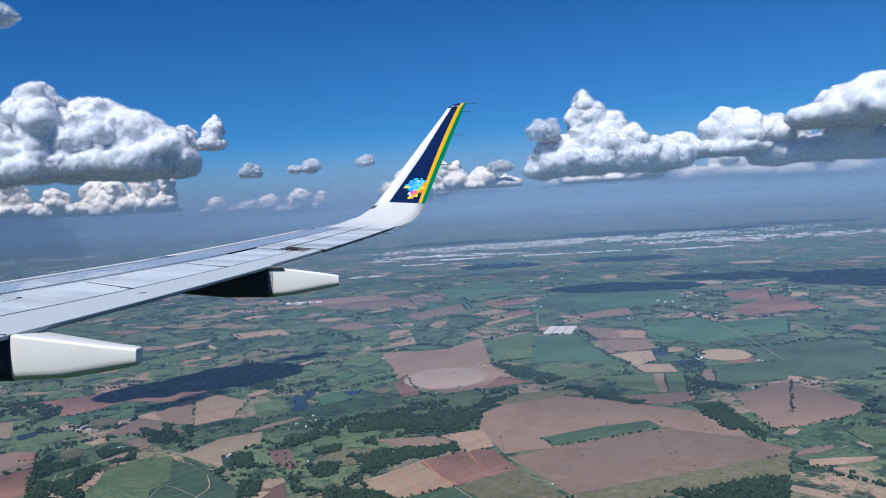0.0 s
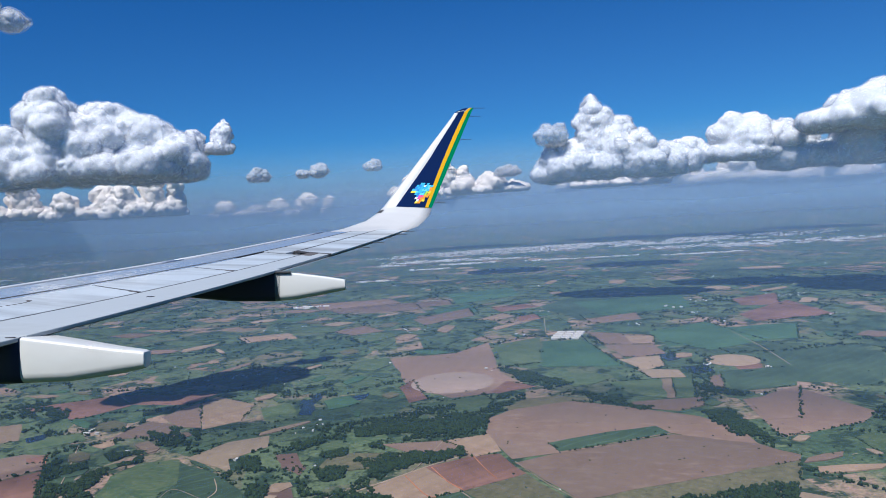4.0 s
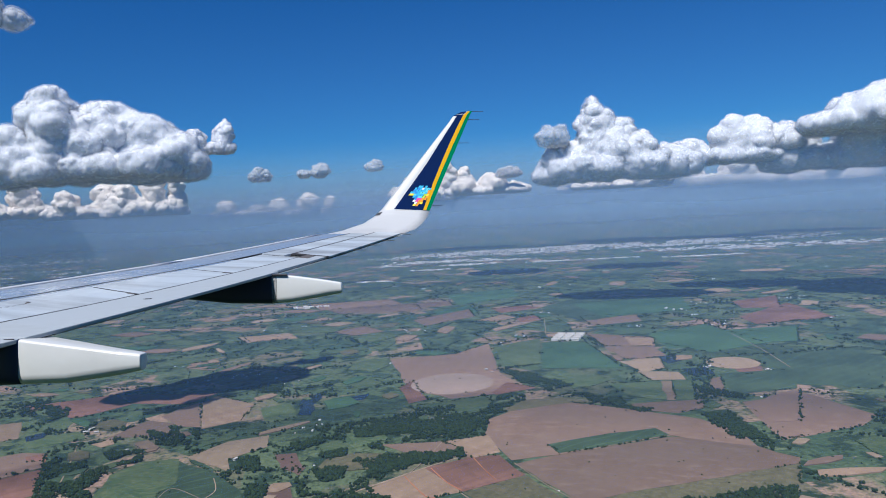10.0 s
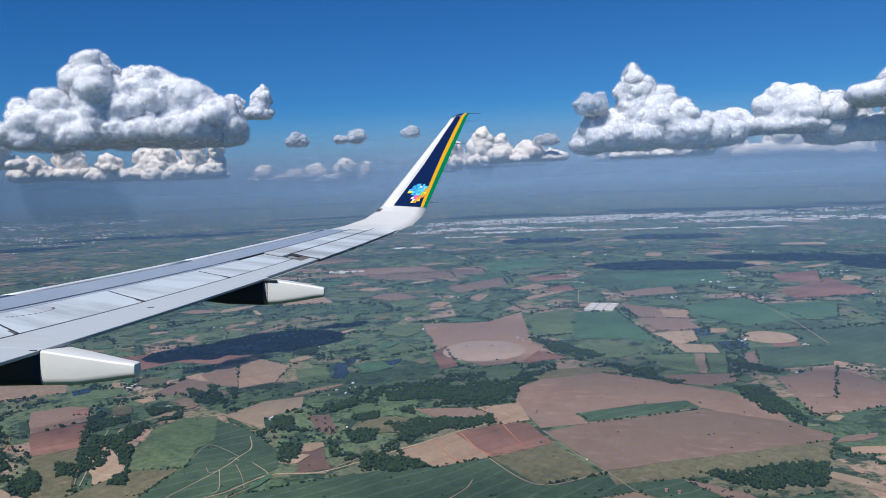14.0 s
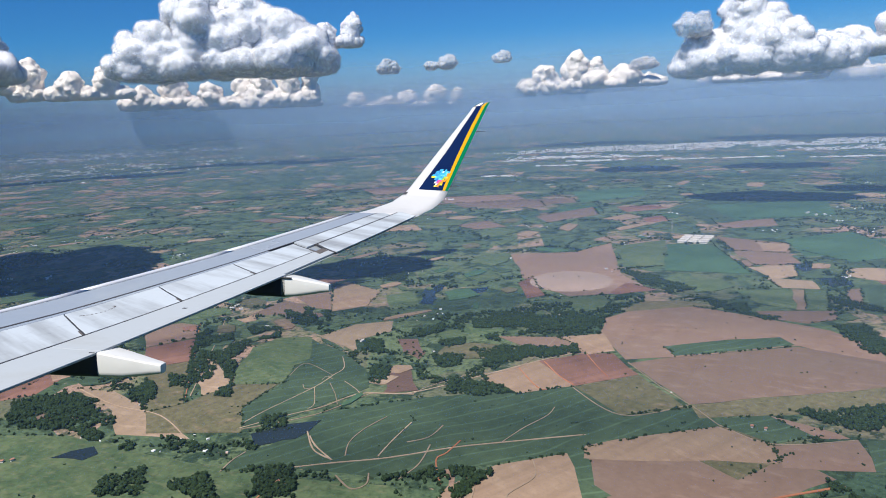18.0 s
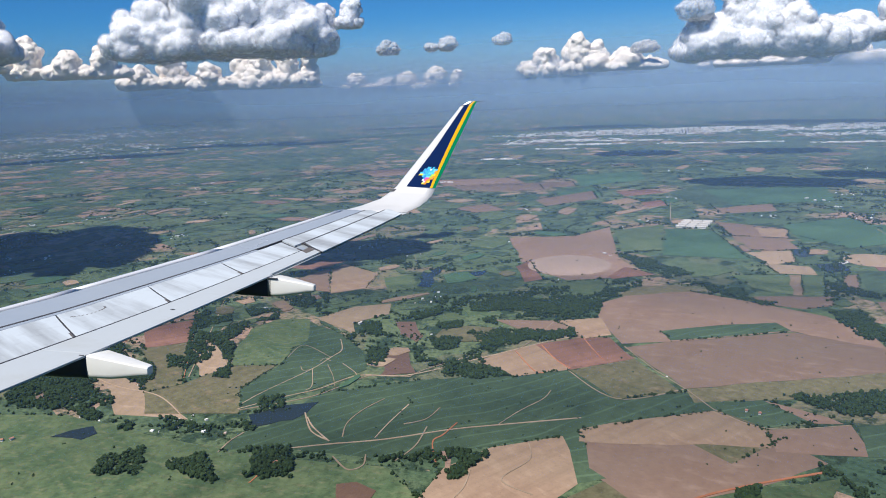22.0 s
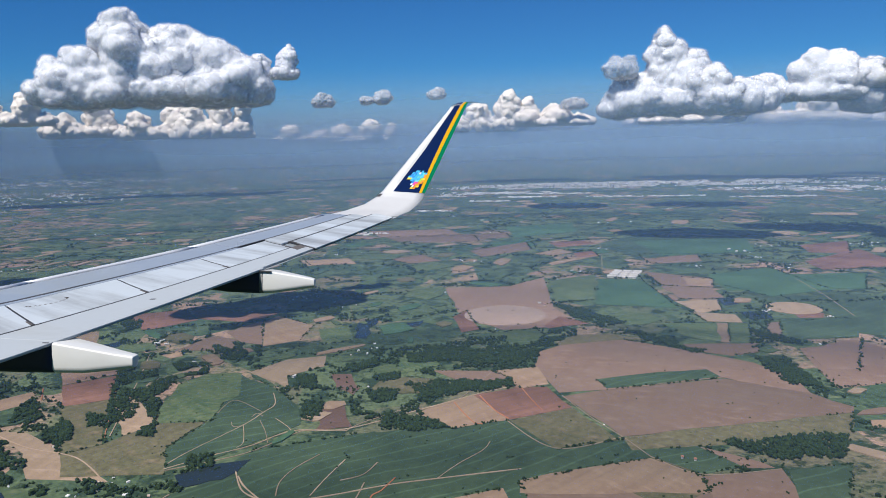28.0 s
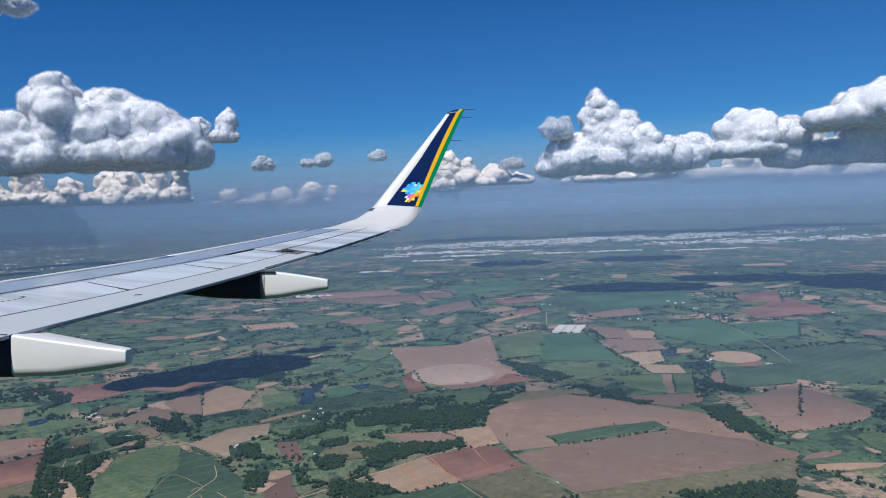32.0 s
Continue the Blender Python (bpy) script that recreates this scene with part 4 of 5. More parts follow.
# ---- ponds ----
pond("pond", WATER, "dark still pond with a wooded bank", (-83.3, 226.0), (-74.5, 233.0), (-60.4, 235.9), (-62.8, 226.9), (-66.5, 221.6), (-78.8, 216.6))
pond("pond", WATER, "small blue pond in grassland", (-146.7, 211.3), (-141.9, 216.0), (-135.9, 218.9), (-131.5, 213.5), (-134.7, 209.2))
pond("pond", MUD, "shallow brown muddy pond", (-43.2, 279.8), (-32.5, 282.8), (-27.5, 261.0), (-41.2, 259.5))
pond("pond", MUD, "brown muddy pool in scrub", (-43.0, 180.7), (-37.4, 181.8), (-31.0, 177.1), (-32.8, 169.9), (-41.3, 171.8))
pond("lake", WATER, "narrow blue lake among pastures", (-37.3, 419.2), (-25.9, 428.1), (-29.4, 398.2), (-30.3, 382.6), (-37.3, 385.8), (-37.6, 400.7))
pond("lake", MUD, "muddy arm of the lake", (-42.8, 324.2), (-33.4, 323.6), (-28.0, 303.6), (-30.2, 295.5), (-38.7, 306.4))
pond("pond", WATER, "blue pond at a stream", (190.8, 449.4), (211.2, 446.7), (208.8, 435.0), (189.6, 428.4))
pond("pond", WATER, "blue pond lying by fields", (190.1, 411.5), (208.4, 413.5), (202.9, 395.3), (190.2, 391.1))
pond("pond", WATER, "pond beside a farm", (89.1, 424.0), (101.8, 431.7), (109.6, 413.6), (95.8, 406.9))
pond("pond", WATER, "small pond between green pastures", (-10.1, 412.0), (1.1, 418.3), (-2.0, 405.5), (-10.5, 401.3))
pond("pond", WATER, "small shaded pond among trees", (-176.9, 389.2), (-167.5, 395.0), (-165.8, 384.6), (-172.3, 379.9))
pond("pond", WATER, "dark pond in woods", (-213.6, 326.0), (-205.9, 331.1), (-202.9, 318.9), (-209.0, 312.0))

# ---- tracks ----
track(TRACK, 0.9, (-88.9, 230.9), (-74.9, 240.4), (-62.9, 247.5), (-49.9, 259.4), (-30.4, 259.0), (-3.3, 274.5), (21.7, 290.1), (39.3, 299.1))
track(TRACK, 0.9, (-66.1, 201.2), (-50.4, 204.3), (-32.6, 207.1), (-11.7, 213.2), (3.8, 216.0), (31.7, 220.4))
track(TRACK, 0.8, (-61.8, 223.7), (-58.1, 216.3), (-50.4, 206.1))
track(REDTRACK, 0.9, (-9.7, 218.0), (-13.8, 209.8), (-17.0, 204.9), (-14.9, 190.4))
track(TRACK, 0.7, (-19.6, 215.3), (-22.3, 202.6), (-27.6, 193.5))
track(TRACK, 0.7, (-36.0, 207.9), (-32.6, 218.8), (-27.4, 232.6))
track(TRACK, 0.7, (-16.1, 229.5), (-20.4, 221.0), (-27.6, 217.5))
track(TRACK, 0.6, (-46.7, 208.8), (-47.0, 218.5), (-43.5, 228.1), (-36.8, 237.7))
track(TRACK, 0.5, (3.8, 216.0), (11.5, 226.2), (20.4, 235.7), (23.6, 242.5))
track(REDTRACK, 1.3, (25.3, 153.3), (39.2, 163.3), (56.8, 172.9), (75.1, 179.5), (98.2, 185.7))
track(TRACK, 0.8, (-84.7, 200.0), (-83.4, 207.1), (-80.7, 212.9))
track(TRACK, 0.8, (-47.4, 196.7), (-41.4, 188.8), (-37.1, 190.9), (-37.2, 197.5))
track(TRACK, 0.7, (-4.3, 192.8), (-6.4, 179.0), (-11.4, 168.9), (-10.3, 164.7))
track(TRACK, 0.6, (13.1, 204.6), (12.9, 193.6), (4.2, 182.5), (12.5, 174.5))
track(TRACK, 0.8, (-171.0, 271.6), (-146.8, 254.0), (-123.5, 243.1), (-104.8, 222.8))
track(REDTRACK, 0.9, (-68.8, 181.7), (-65.9, 193.0), (-67.4, 201.5))
track(TRACK, 0.8, (144.6, 555.3), (171.8, 666.4), (194.4, 787.0))
track(TRACK, 0.9, (271.8, 501.1), (263.0, 448.0), (250.0, 393.4))
track(REDTRACK, 0.7, (12.6, 282.7), (18.5, 262.1), (22.4, 258.6))
track(REDTRACK, 0.7, (23.9, 289.0), (28.4, 272.3), (33.0, 262.8))
track(REDTRACK, 0.6, (42.8, 296.1), (45.0, 281.5), (47.4, 269.4))
track(TRACK, 0.6, (31.4, 262.5), (45.9, 234.8), (71.6, 241.9))
track(TRACK, 0.5, (58.3, 285.5), (64.5, 261.6), (71.6, 241.9), (76.3, 225.5))
track(TRACK, 0.5, (76.3, 225.5), (88.8, 211.1), (115.1, 212.5))
track(TRACK, 0.6, (-10.8, 275.4), (12.6, 283.3), (32.7, 320.4))
track(TRACK, 0.6, (-65.4, 301.7), (-62.2, 287.9), (-65.2, 279.3), (-70.5, 266.6), (-84.1, 244.8), (-89.2, 234.2))
track(TRACK, 0.4, (-70.1, 266.5), (-66.5, 250.6), (-68.0, 246.0))
track(TRACK, 0.4, (-64.8, 271.1), (-60.3, 259.6), (-57.3, 249.1))
track(TRACK, 0.4, (-58.9, 272.4), (-52.5, 263.5), (-49.9, 257.8))
track(TRACK, 0.4, (-65.2, 279.3), (-80.4, 294.6), (-84.0, 280.3))
track(TRACK, 0.5, (-29.2, 258.0), (-23.4, 265.0), (-10.8, 274.2))
track(TRACK, 0.6, (-88.2, 229.9), (-63.8, 240.8), (-49.2, 256.2), (-43.3, 259.3), (-29.1, 257.5))
track(TRACK, 0.4, (-68.9, 274.7), (-67.4, 278.5), (-64.4, 275.1))
track(TRACK, 0.4, (-75.8, 270.3), (-73.6, 265.5), (-69.5, 267.0))
track(TRACK, 0.5, (-82.4, 332.3), (-69.5, 313.3), (-58.9, 303.3))
track(TRACK, 0.5, (-47.0, 463.6), (-40.2, 418.3))
track(REDTRACK, 0.5, (-154.6, 361.9), (-147.9, 341.1), (-134.2, 301.3), (-120.6, 259.2))
track(TRACK, 0.8, (-63.5, 227.2), (-58.1, 213.5), (-50.5, 206.4))
track(REDTRACK, 0.8, (-173.8, 319.9), (-166.5, 303.7))
track(TRACK, 0.7, (-142.9, 367.6), (-134.3, 331.6), (-125.9, 292.2), (-119.2, 260.9))

# ---- woods ----
wood(230, (4.0, 352.8), (28.6, 367.0), (58.8, 347.2), (52.0, 327.8), (21.4, 331.3), (4.9, 324.1))
wood(190, (-11.1, 305.8), (11.1, 308.6), (39.4, 305.6), (40.0, 298.2), (13.4, 294.4), (-10.8, 279.6))
wood(200, (103.0, 235.1), (120.6, 234.5), (141.5, 236.2), (150.8, 235.5), (140.1, 218.7), (118.6, 218.8), (113.4, 223.0))
wood(90, (83.1, 451.3), (98.4, 435.2), (111.5, 406.5), (121.0, 381.8), (109.1, 397.8), (91.0, 422.5))
wood(90, (109.1, 390.2), (126.9, 363.9), (141.6, 338.2), (134.9, 335.1), (117.6, 359.8))
wood(110, (158.6, 335.8), (168.4, 326.6), (169.7, 300.7), (169.4, 282.8), (164.7, 275.0), (161.4, 291.8), (160.1, 317.0))
wood(60, (207.4, 442.5), (223.1, 436.9), (179.0, 350.8), (160.5, 328.6), (175.3, 366.4))
wood(40, (-10.7, 267.3), (-1.8, 273.7), (9.3, 256.6), (-2.2, 255.0), (-10.6, 256.4))
wood(60, (-7.8, 348.9), (-1.8, 349.4), (6.1, 315.8), (-0.7, 322.0))
wood(50, (126.9, 363.9), (133.2, 364.4), (131.4, 355.1), (125.2, 353.6))
wood(230, (-146.3, 340.8), (-115.9, 326.5), (-113.6, 297.5), (-106.7, 275.6), (-102.6, 259.9), (-108.7, 259.8), (-106.8, 272.8), (-117.0, 291.7), (-125.6, 305.1), (-132.9, 304.4))
wood(60, (-118.4, 254.0), (-132.8, 301.1), (-134.2, 301.3), (-146.3, 340.8), (-147.3, 341.0), (-133.3, 294.7), (-119.8, 255.1))
wood(90, (-102.6, 382.6), (-87.8, 379.0), (-82.5, 353.2), (-93.2, 355.6))
wood(60, (-112.8, 379.8), (-100.8, 368.9), (-99.0, 358.8), (-109.5, 370.9))
wood(80, (-58.0, 322.3), (-50.3, 324.6), (-47.9, 305.3), (-57.6, 310.8))
wood(60, (-50.2, 285.7), (-42.0, 286.1), (-41.6, 272.7), (-47.4, 273.8))
wood(120, (-124.5, 349.0), (-106.9, 346.9), (-102.8, 331.7), (-112.8, 329.8))
wood(60, (-192.1, 453.4), (-174.0, 441.6), (-168.7, 422.1), (-181.3, 427.9))
wood(60, (-146.3, 279.5), (-139.7, 272.8), (-132.8, 258.7), (-136.0, 257.7))
wood(30, (-137.6, 283.8), (-131.2, 282.7), (-126.7, 271.7), (-131.6, 272.6))
wood(90, (-25.3, 299.4), (-11.0, 300.0), (-10.9, 284.6), (-19.8, 285.1))
wood(60, (-36.4, 334.0), (-22.2, 345.8), (-20.4, 336.5), (-32.1, 326.4))
wood(70, (-67.4, 461.9), (-54.7, 465.9), (-50.6, 441.9), (-62.7, 438.2))
wood(40, (-109.8, 261.0), (-106.1, 269.9), (-102.2, 259.3))
wood(70, (-22.4, 318.7), (-11.2, 321.9), (-11.1, 312.5), (-18.2, 310.2))
wood(170, (-192.1, 258.2), (-173.1, 268.6), (-145.9, 246.0), (-145.0, 229.8), (-177.3, 235.5))
wood(50, (-156.8, 294.1), (-136.9, 268.8), (-145.3, 262.8))
wood(60, (-149.3, 234.1), (-121.8, 220.2), (-122.1, 215.9), (-143.6, 225.6))
wood(220, (3.0, 359.7), (29.3, 376.9), (66.2, 374.9), (70.6, 356.2), (50.8, 345.0), (19.8, 323.4), (8.1, 332.5))
wood(80, (-16.5, 271.2), (-3.9, 271.5), (9.6, 256.9), (-16.5, 257.0))
wood(160, (-19.2, 293.5), (12.0, 301.2), (39.7, 308.8), (40.2, 298.0), (9.3, 289.4), (-15.5, 285.2))
wood(40, (-12.6, 186.0), (-3.4, 196.0), (2.6, 199.1), (-2.7, 192.4), (-10.8, 180.0))
wood(30, (-48.7, 289.5), (-41.6, 287.2), (-43.9, 269.0), (-47.7, 270.2))
wood(90, (-72.9, 201.2), (-62.6, 202.1), (-56.2, 184.6), (-70.5, 185.0))
wood(40, (-8.2, 353.8), (1.9, 344.6), (3.9, 325.0), (-4.3, 332.7))
wood(70, (-120.8, 196.4), (-110.8, 203.5), (-104.0, 186.8), (-118.2, 187.1))
wood(80, (-98.4, 191.3), (-89.6, 198.6), (-78.1, 181.0))
wood(70, (-191.8, 222.6), (-177.4, 222.7), (-163.3, 199.9), (-180.1, 200.6))
wood(40, (66.2, 175.2), (74.2, 178.1), (72.9, 168.9), (65.9, 167.7))
wood(30, (-82.8, 238.9), (-74.9, 240.4), (-72.5, 231.6), (-80.0, 227.2))
wood(180, (-188.5, 260.3), (-170.6, 268.4), (-161.0, 258.5), (-152.0, 243.3), (-163.8, 238.4), (-185.8, 246.2))
wood(60, (-173.7, 302.0), (-166.4, 302.0), (-155.7, 281.8), (-165.4, 277.1))
wood(120, (-220.2, 337.9), (-190.2, 329.5), (-187.0, 309.9), (-201.1, 301.4), (-215.1, 312.1))
wood(120, (-141.5, 334.5), (-128.7, 340.8), (-117.2, 275.1), (-125.2, 278.1))
wood(80, (-222.5, 453.9), (-194.0, 480.4), (-188.0, 427.1), (-216.6, 433.9))
wood(120, (19.8, 346.8), (55.7, 347.5), (45.0, 325.4), (18.6, 327.0))
wood(70, (-4.8, 347.1), (19.2, 358.2), (15.4, 338.3), (-10.7, 321.0))
wood(120, (-27.7, 359.9), (-1.8, 368.7), (26.1, 349.2), (7.1, 326.7), (-18.5, 336.9))
wood(90, (88.9, 442.2), (110.8, 422.5), (120.7, 383.3), (105.3, 381.4), (90.0, 414.6))
wood(100, (158.9, 331.1), (174.5, 323.8), (169.2, 285.0), (156.0, 286.0))
wood(60, (178.8, 375.4), (193.0, 351.3), (192.1, 342.0), (177.5, 354.7))
wood(20, (-6.9, 347.1), (-1.9, 350.4), (2.7, 321.5), (-2.1, 322.4))



BOXES = {}


def clear(x, y):
    for i, p in enumerate(PLOTS):
        if i not in BOXES:
            BOXES[i] = (min(q[0] for q in p), max(q[0] for q in p), min(q[1] for q in p), max(q[1] for q in p))
        b = BOXES[i]
        if b[0] < x < b[1] and b[2] < y < b[3] and inside(x, y, p):
            return False
    return True


# small holdings between the large fields, laid out along the lie of the land
SMALL = ((PASTURE, "pasture", "small light green pasture"), (PASTURE, "pasture", "small light green pasture"), (PASTURE, "pasture", "small light green pasture"), (CANE, "crop_field", "small dark green crop field"), (OLIVE, "stubble_field", "small olive stubble field"), (CANE, "crop_field", "small dark green crop field"),
         (SALMON, "ploughed_field", "small tan field of bare soil"), (SOIL, "ploughed_field", "small brown ploughed field"), (CROP, "crop_field", "small bright green crop field"), (BEIGE, "stubble_field", "small straw-coloured field"))
_made = 0
for _k in range(7000):
    a, r = gen.uniform(-0.72, 0.72), 230 + 1250 * gen.uniform(0, 1) ** 1.25
    x, y = r * math.sin(a), r * math.cos(a)
    h = noise.noise((x * 0.003, y * 0.003, 2.0)) * 2.2 + gen.normal(0, 0.35)
    w, d = gen.uniform(1.2, 4) ** 2 * (0.6 + r / 900), gen.uniform(1.5, 3.4) ** 2 * (0.6 + r / 900)
    c, s = math.cos(h), math.sin(h)
    four = [(x + p * w * c - q * d * s, y + p * w * s + q * d * c) for p, q in ((-1, -gen.uniform(0.5, 1)), (gen.uniform(-0.3, 0.3), -1), (gen.uniform(0.6, 1), -gen.uniform(0.4, 1)), (1, gen.uniform(0.3, 1)), (gen.uniform(-0.3, 0.4), 1.1), (-gen.uniform(0.5, 1), gen.uniform(0.6, 1)))]
    if all(clear(*p) for p in four) and clear(x, y):
        stuff_, name_, label_ = SMALL[int(gen.integers(0, len(SMALL)))]
        field(name_, stuff_, label_, *four)
        _made += 1
    if _made >= 560:
        break


# hedges and stream-side trees, in wandering lines
for _k in range(110):
    a = gen.uniform(-0.75, 0.75)
    r = 210 + 1300 * gen.uniform(0, 1) ** 1.6
    x, y, h = r * math.sin(a), r * math.cos(a), gen.uniform(-0.7, 0.9)
    spots = []
    for _i in range(int(gen.uniform(20, 70))):
        h += gen.normal(0, 0.14)
        x, y = x + math.cos(h) * 1.7, y + math.sin(h) * 1.7
        if gen.uniform() < 0.85 and clear(x, y):
            spots.append((x + gen.normal(0, 0.8), y + gen.normal(0, 0.8)))
    if len(spots) > 3:
        crowns(spots, "tree_line", "dark green line of trees along a field edge", 0.35, 0.95)
# hedgerows along the edges of some fields
for _p in PLOTS[::2] + PLOTS[:150]:
    _n0 = int(gen.integers(0, len(_p)))
    (x0, y0), (x1, y1) = _p[_n0], _p[(_n0 + 1) % len(_p)]
    _d = math.hypot(x1 - x0, y1 - y0)
    spots = [(x0 + (x1 - x0) * f + gen.normal(0, 0.4), y0 + (y1 - y0) * f + gen.normal(0, 0.4)) for f in gen.uniform(0, 1, int(_d / 1.6))]
    if len(spots) > 3:
        crowns(spots, "hedgerow", "dark green hedgerow along a field edge", 0.25, 0.7)
_lone = []
for _k in range(13000):
    a = gen.uniform(-0.8, 0.8)
    r = 190 + 1900 * gen.uniform(0, 1) ** 1.4
    x, y = r * math.sin(a), r * math.cos(a)
    if noise.noise((x * 0.022, y * 0.022, 1.7)) + 0.6 * noise.noise((x * 0.09, y * 0.09, 4.0)) > 0.05 and clear(x, y):
        _lone.append((x, y))
crowns(_lone, "scattered_trees", "scattered dark green trees and thickets over the pastures", 0.3, 1.05)
_creek = []
for _k in range(85000):
    a = gen.uniform(-0.75, 0.75)
    r = 195 + 760 * gen.uniform(0, 1) ** 1.2
    x, y = r * math.sin(a), r * math.cos(a)
    bend_ = noise.noise((x * 0.011, y * 0.014, 5.0)) + 0.35 * noise.noise((x * 0.035, y * 0.035, 9.0))
    wide = 0.04 + 0.1 * max(0.0, noise.noise((x * 0.02, y * 0.02, 2.5)))
    if abs(bend_) < wide and gen.uniform() < 0.85 and clear(x, y):
        _creek.append((x, y))
crowns(_creek, "creek_woods", "dark winding belts of trees along the creeks", 0.4, 1.25)
_few = []
for _k in range(900):
    a = gen.uniform(-0.7, 0.7)
    r = 200 + 700 * gen.uniform(0, 1)
    _few.append((r * math.sin(a), r * math.cos(a)))
crowns(_few, "field_trees", "single small trees standing about the fields", 0.2, 0.5)


# ---- towns ----
def boxes(name, spots, label):
    verts, faces = [], []
    for x, y, w, d, h, a in spots:
        c, s = math.cos(a), math.sin(a)
        k = len(verts)
        for z in (0, h):
            for p, q in ((-w, -d), (w, -d), (w, d), (-w, d)):
                verts.append((x + (p * c - q * s) / 2, y + (p * s + q * c) / 2, z))
        faces += [(k + 4, k + 5, k + 6, k + 7)] + [(k + i, k + (i + 1) % 4, k + 4 + (i + 1) % 4, k + 4 + i) for i in range(4)]
    ob = soup(name, verts, faces, TOWN)
    ob.location.z = GROUND
    return tagged(ob, label, "town", kind="stuff")


def town(cx, cy, rx, ry, turn, count, label, tall=1.6, size=(1.2, 4.0), grid=0.3):
    spots = []
    while len(spots) < count:
        u, v = gen.normal(0, 0.5), gen.normal(0, 0.5)
        if u * u + v * v > 1 or noise.noise((u * 14 + cx, v * 6 + cy, 0.5)) < 0.1:
            continue
        c, s = math.cos(turn), math.sin(turn)
        x, y = cx + u * rx * c - v * ry * s, cy + u * rx * s + v * ry * c
        big = gen.uniform() ** 3
        spots.append((x, y, size[0] + big * size[1] * 2, size[0] + big * size[1], gen.uniform(0.5, 1.1) * tall, grid + gen.choice((0, math.pi / 2)) + gen.normal(0, 0.1)))
    return boxes("town", spots, label)


town(520, 1450, 520, 90, -0.1, 3200, "sprawling pale city of low white and clay-roofed houses", 2.4, (1.3, 2.0))
for _cx, _cy, _rx, _ry, _n0 in ((190, 1240, 60, 12, 130), (260, 1290, 70, 10, 150), (330, 1200, 50, 9, 90), (120, 1180, 40, 9, 60), (420, 1180, 60, 8, 90), (560, 1120, 70, 8, 110), (60, 1300, 40, 10, 50), (240, 1090, 40, 7, 50), (20, 1050, 30, 8, 36), (-60, 820, 24, 10, 30)):
    town(_cx, _cy, _rx, _ry, -0.2, _n0, "white sheds and houses scattered before the city", 1.5, (1.2, 4))
town(350, 1480, 230, 34, -0.06, 700, "pale city centre blocks", 4.2, (1.6, 2.6))
town(140, 1340, 120, 40, -0.1, 220, "white industrial sheds at the city edge", 1.6, (2.0, 6))
town(760, 1230, 260, 60, -0.3, 900, "low pale suburbs of the city", 1.8)
town(640, 640, 80, 24, -0.3, 420, "small town of pale houses among fields", 1.2, (0.9, 2.2))
town(-900, 1500, 520, 300, 0.4, 1300, "distant pale town seen through haze", 1.6, (0.9, 2.0))
town(-1300, 2100, 600, 260, 0.3, 900, "faint distant town in the haze", 2.0, (2, 4))


def tower(x, y, w, d, h, turn):
    base = new("apartment_tower")
    base.matrix_world = pose(x, y, GROUND, 0, 0, math.degrees(turn))
    bm = bmesh.new()
    bmesh.ops.create_cube(bm, size=1, matrix=Matrix.Translation((0, 0, h / 2)) @ Matrix.Diagonal((w, d, h, 1)))
    part("wall", bm, WALL, base)
    bm = bmesh.new()
    bmesh.ops.create_cube(bm, size=1, matrix=Matrix.Translation((0, 0, h + 0.35)) @ Matrix.Diagonal((w * 0.5, d * 0.5, 0.7, 1)))
    part("roof_house", bm, ROOF, base)
    for k in range(3):
        bm = bmesh.new()
        bmesh.ops.create_cube(bm, size=1, matrix=Matrix.Translation(((k - 1) * w * 0.3, -d / 2 - 0.02, h * 0.5)) @ Matrix.Diagonal((w * 0.14, 0.08, h * 0.86, 1)))
        part("window", bm, GLASSY, base)
    return tagged(base, "pale apartment tower in the distant city", "tower", "city towers")


for _k in range(70):
    u = gen.normal(0, 0.5)
    tower(330 + u * 150 + gen.normal(0, 15), 1460 - u * 30 + gen.normal(0, 22), gen.uniform(2, 3.4), gen.uniform(2, 3), gen.uniform(3, 7.5), gen.uniform(0, 1.5))


def shed(name, x, y, w, d, h, turn, roof, label):
    base = new(name)
    base.matrix_world = pose(x, y, GROUND, 0, 0, turn)
    bm = bmesh.new()
    bmesh.ops.create_cube(bm, size=1, matrix=Matrix.Translation((0, 0, h / 2 + 0.1)) @ Matrix.Diagonal((w, d, h + 0.2, 1)))
    part("wall", bm, WALL, base)
    part("roof", loft([[(e * (w / 2 + 0.15), -d / 2 - 0.15, h + 0.2), (e * (w / 2 + 0.15), 0, h + 0.2 + d * 0.18), (e * (w / 2 + 0.15), d / 2 + 0.15, h + 0.2), (e * (w / 2 + 0.15), d / 2 + 0.15, h + 0.1), (e * (w / 2 + 0.15), -d / 2 - 0.15, h + 0.1)] for e in (-1, 1)]), roof, base)
    return tagged(base, label, "farm building", "farm buildings")


def hamlet(cx, cy, spread, count):
    spots = []
    for _ in range(count):
        w = gen.uniform(0.5, 1.4)
        hx, hy = cx + gen.normal(0, spread), cy + gen.normal(0, spread * 0.7)
        if not clear(hx, hy):
            continue
        spots.append((hx, hy, w, w * gen.uniform(0.5, 0.9), gen.uniform(0.3, 0.6), gen.uniform(0, 3)))
    return spots and boxes("hamlet", spots, "scattered small pale farmhouses among trees")


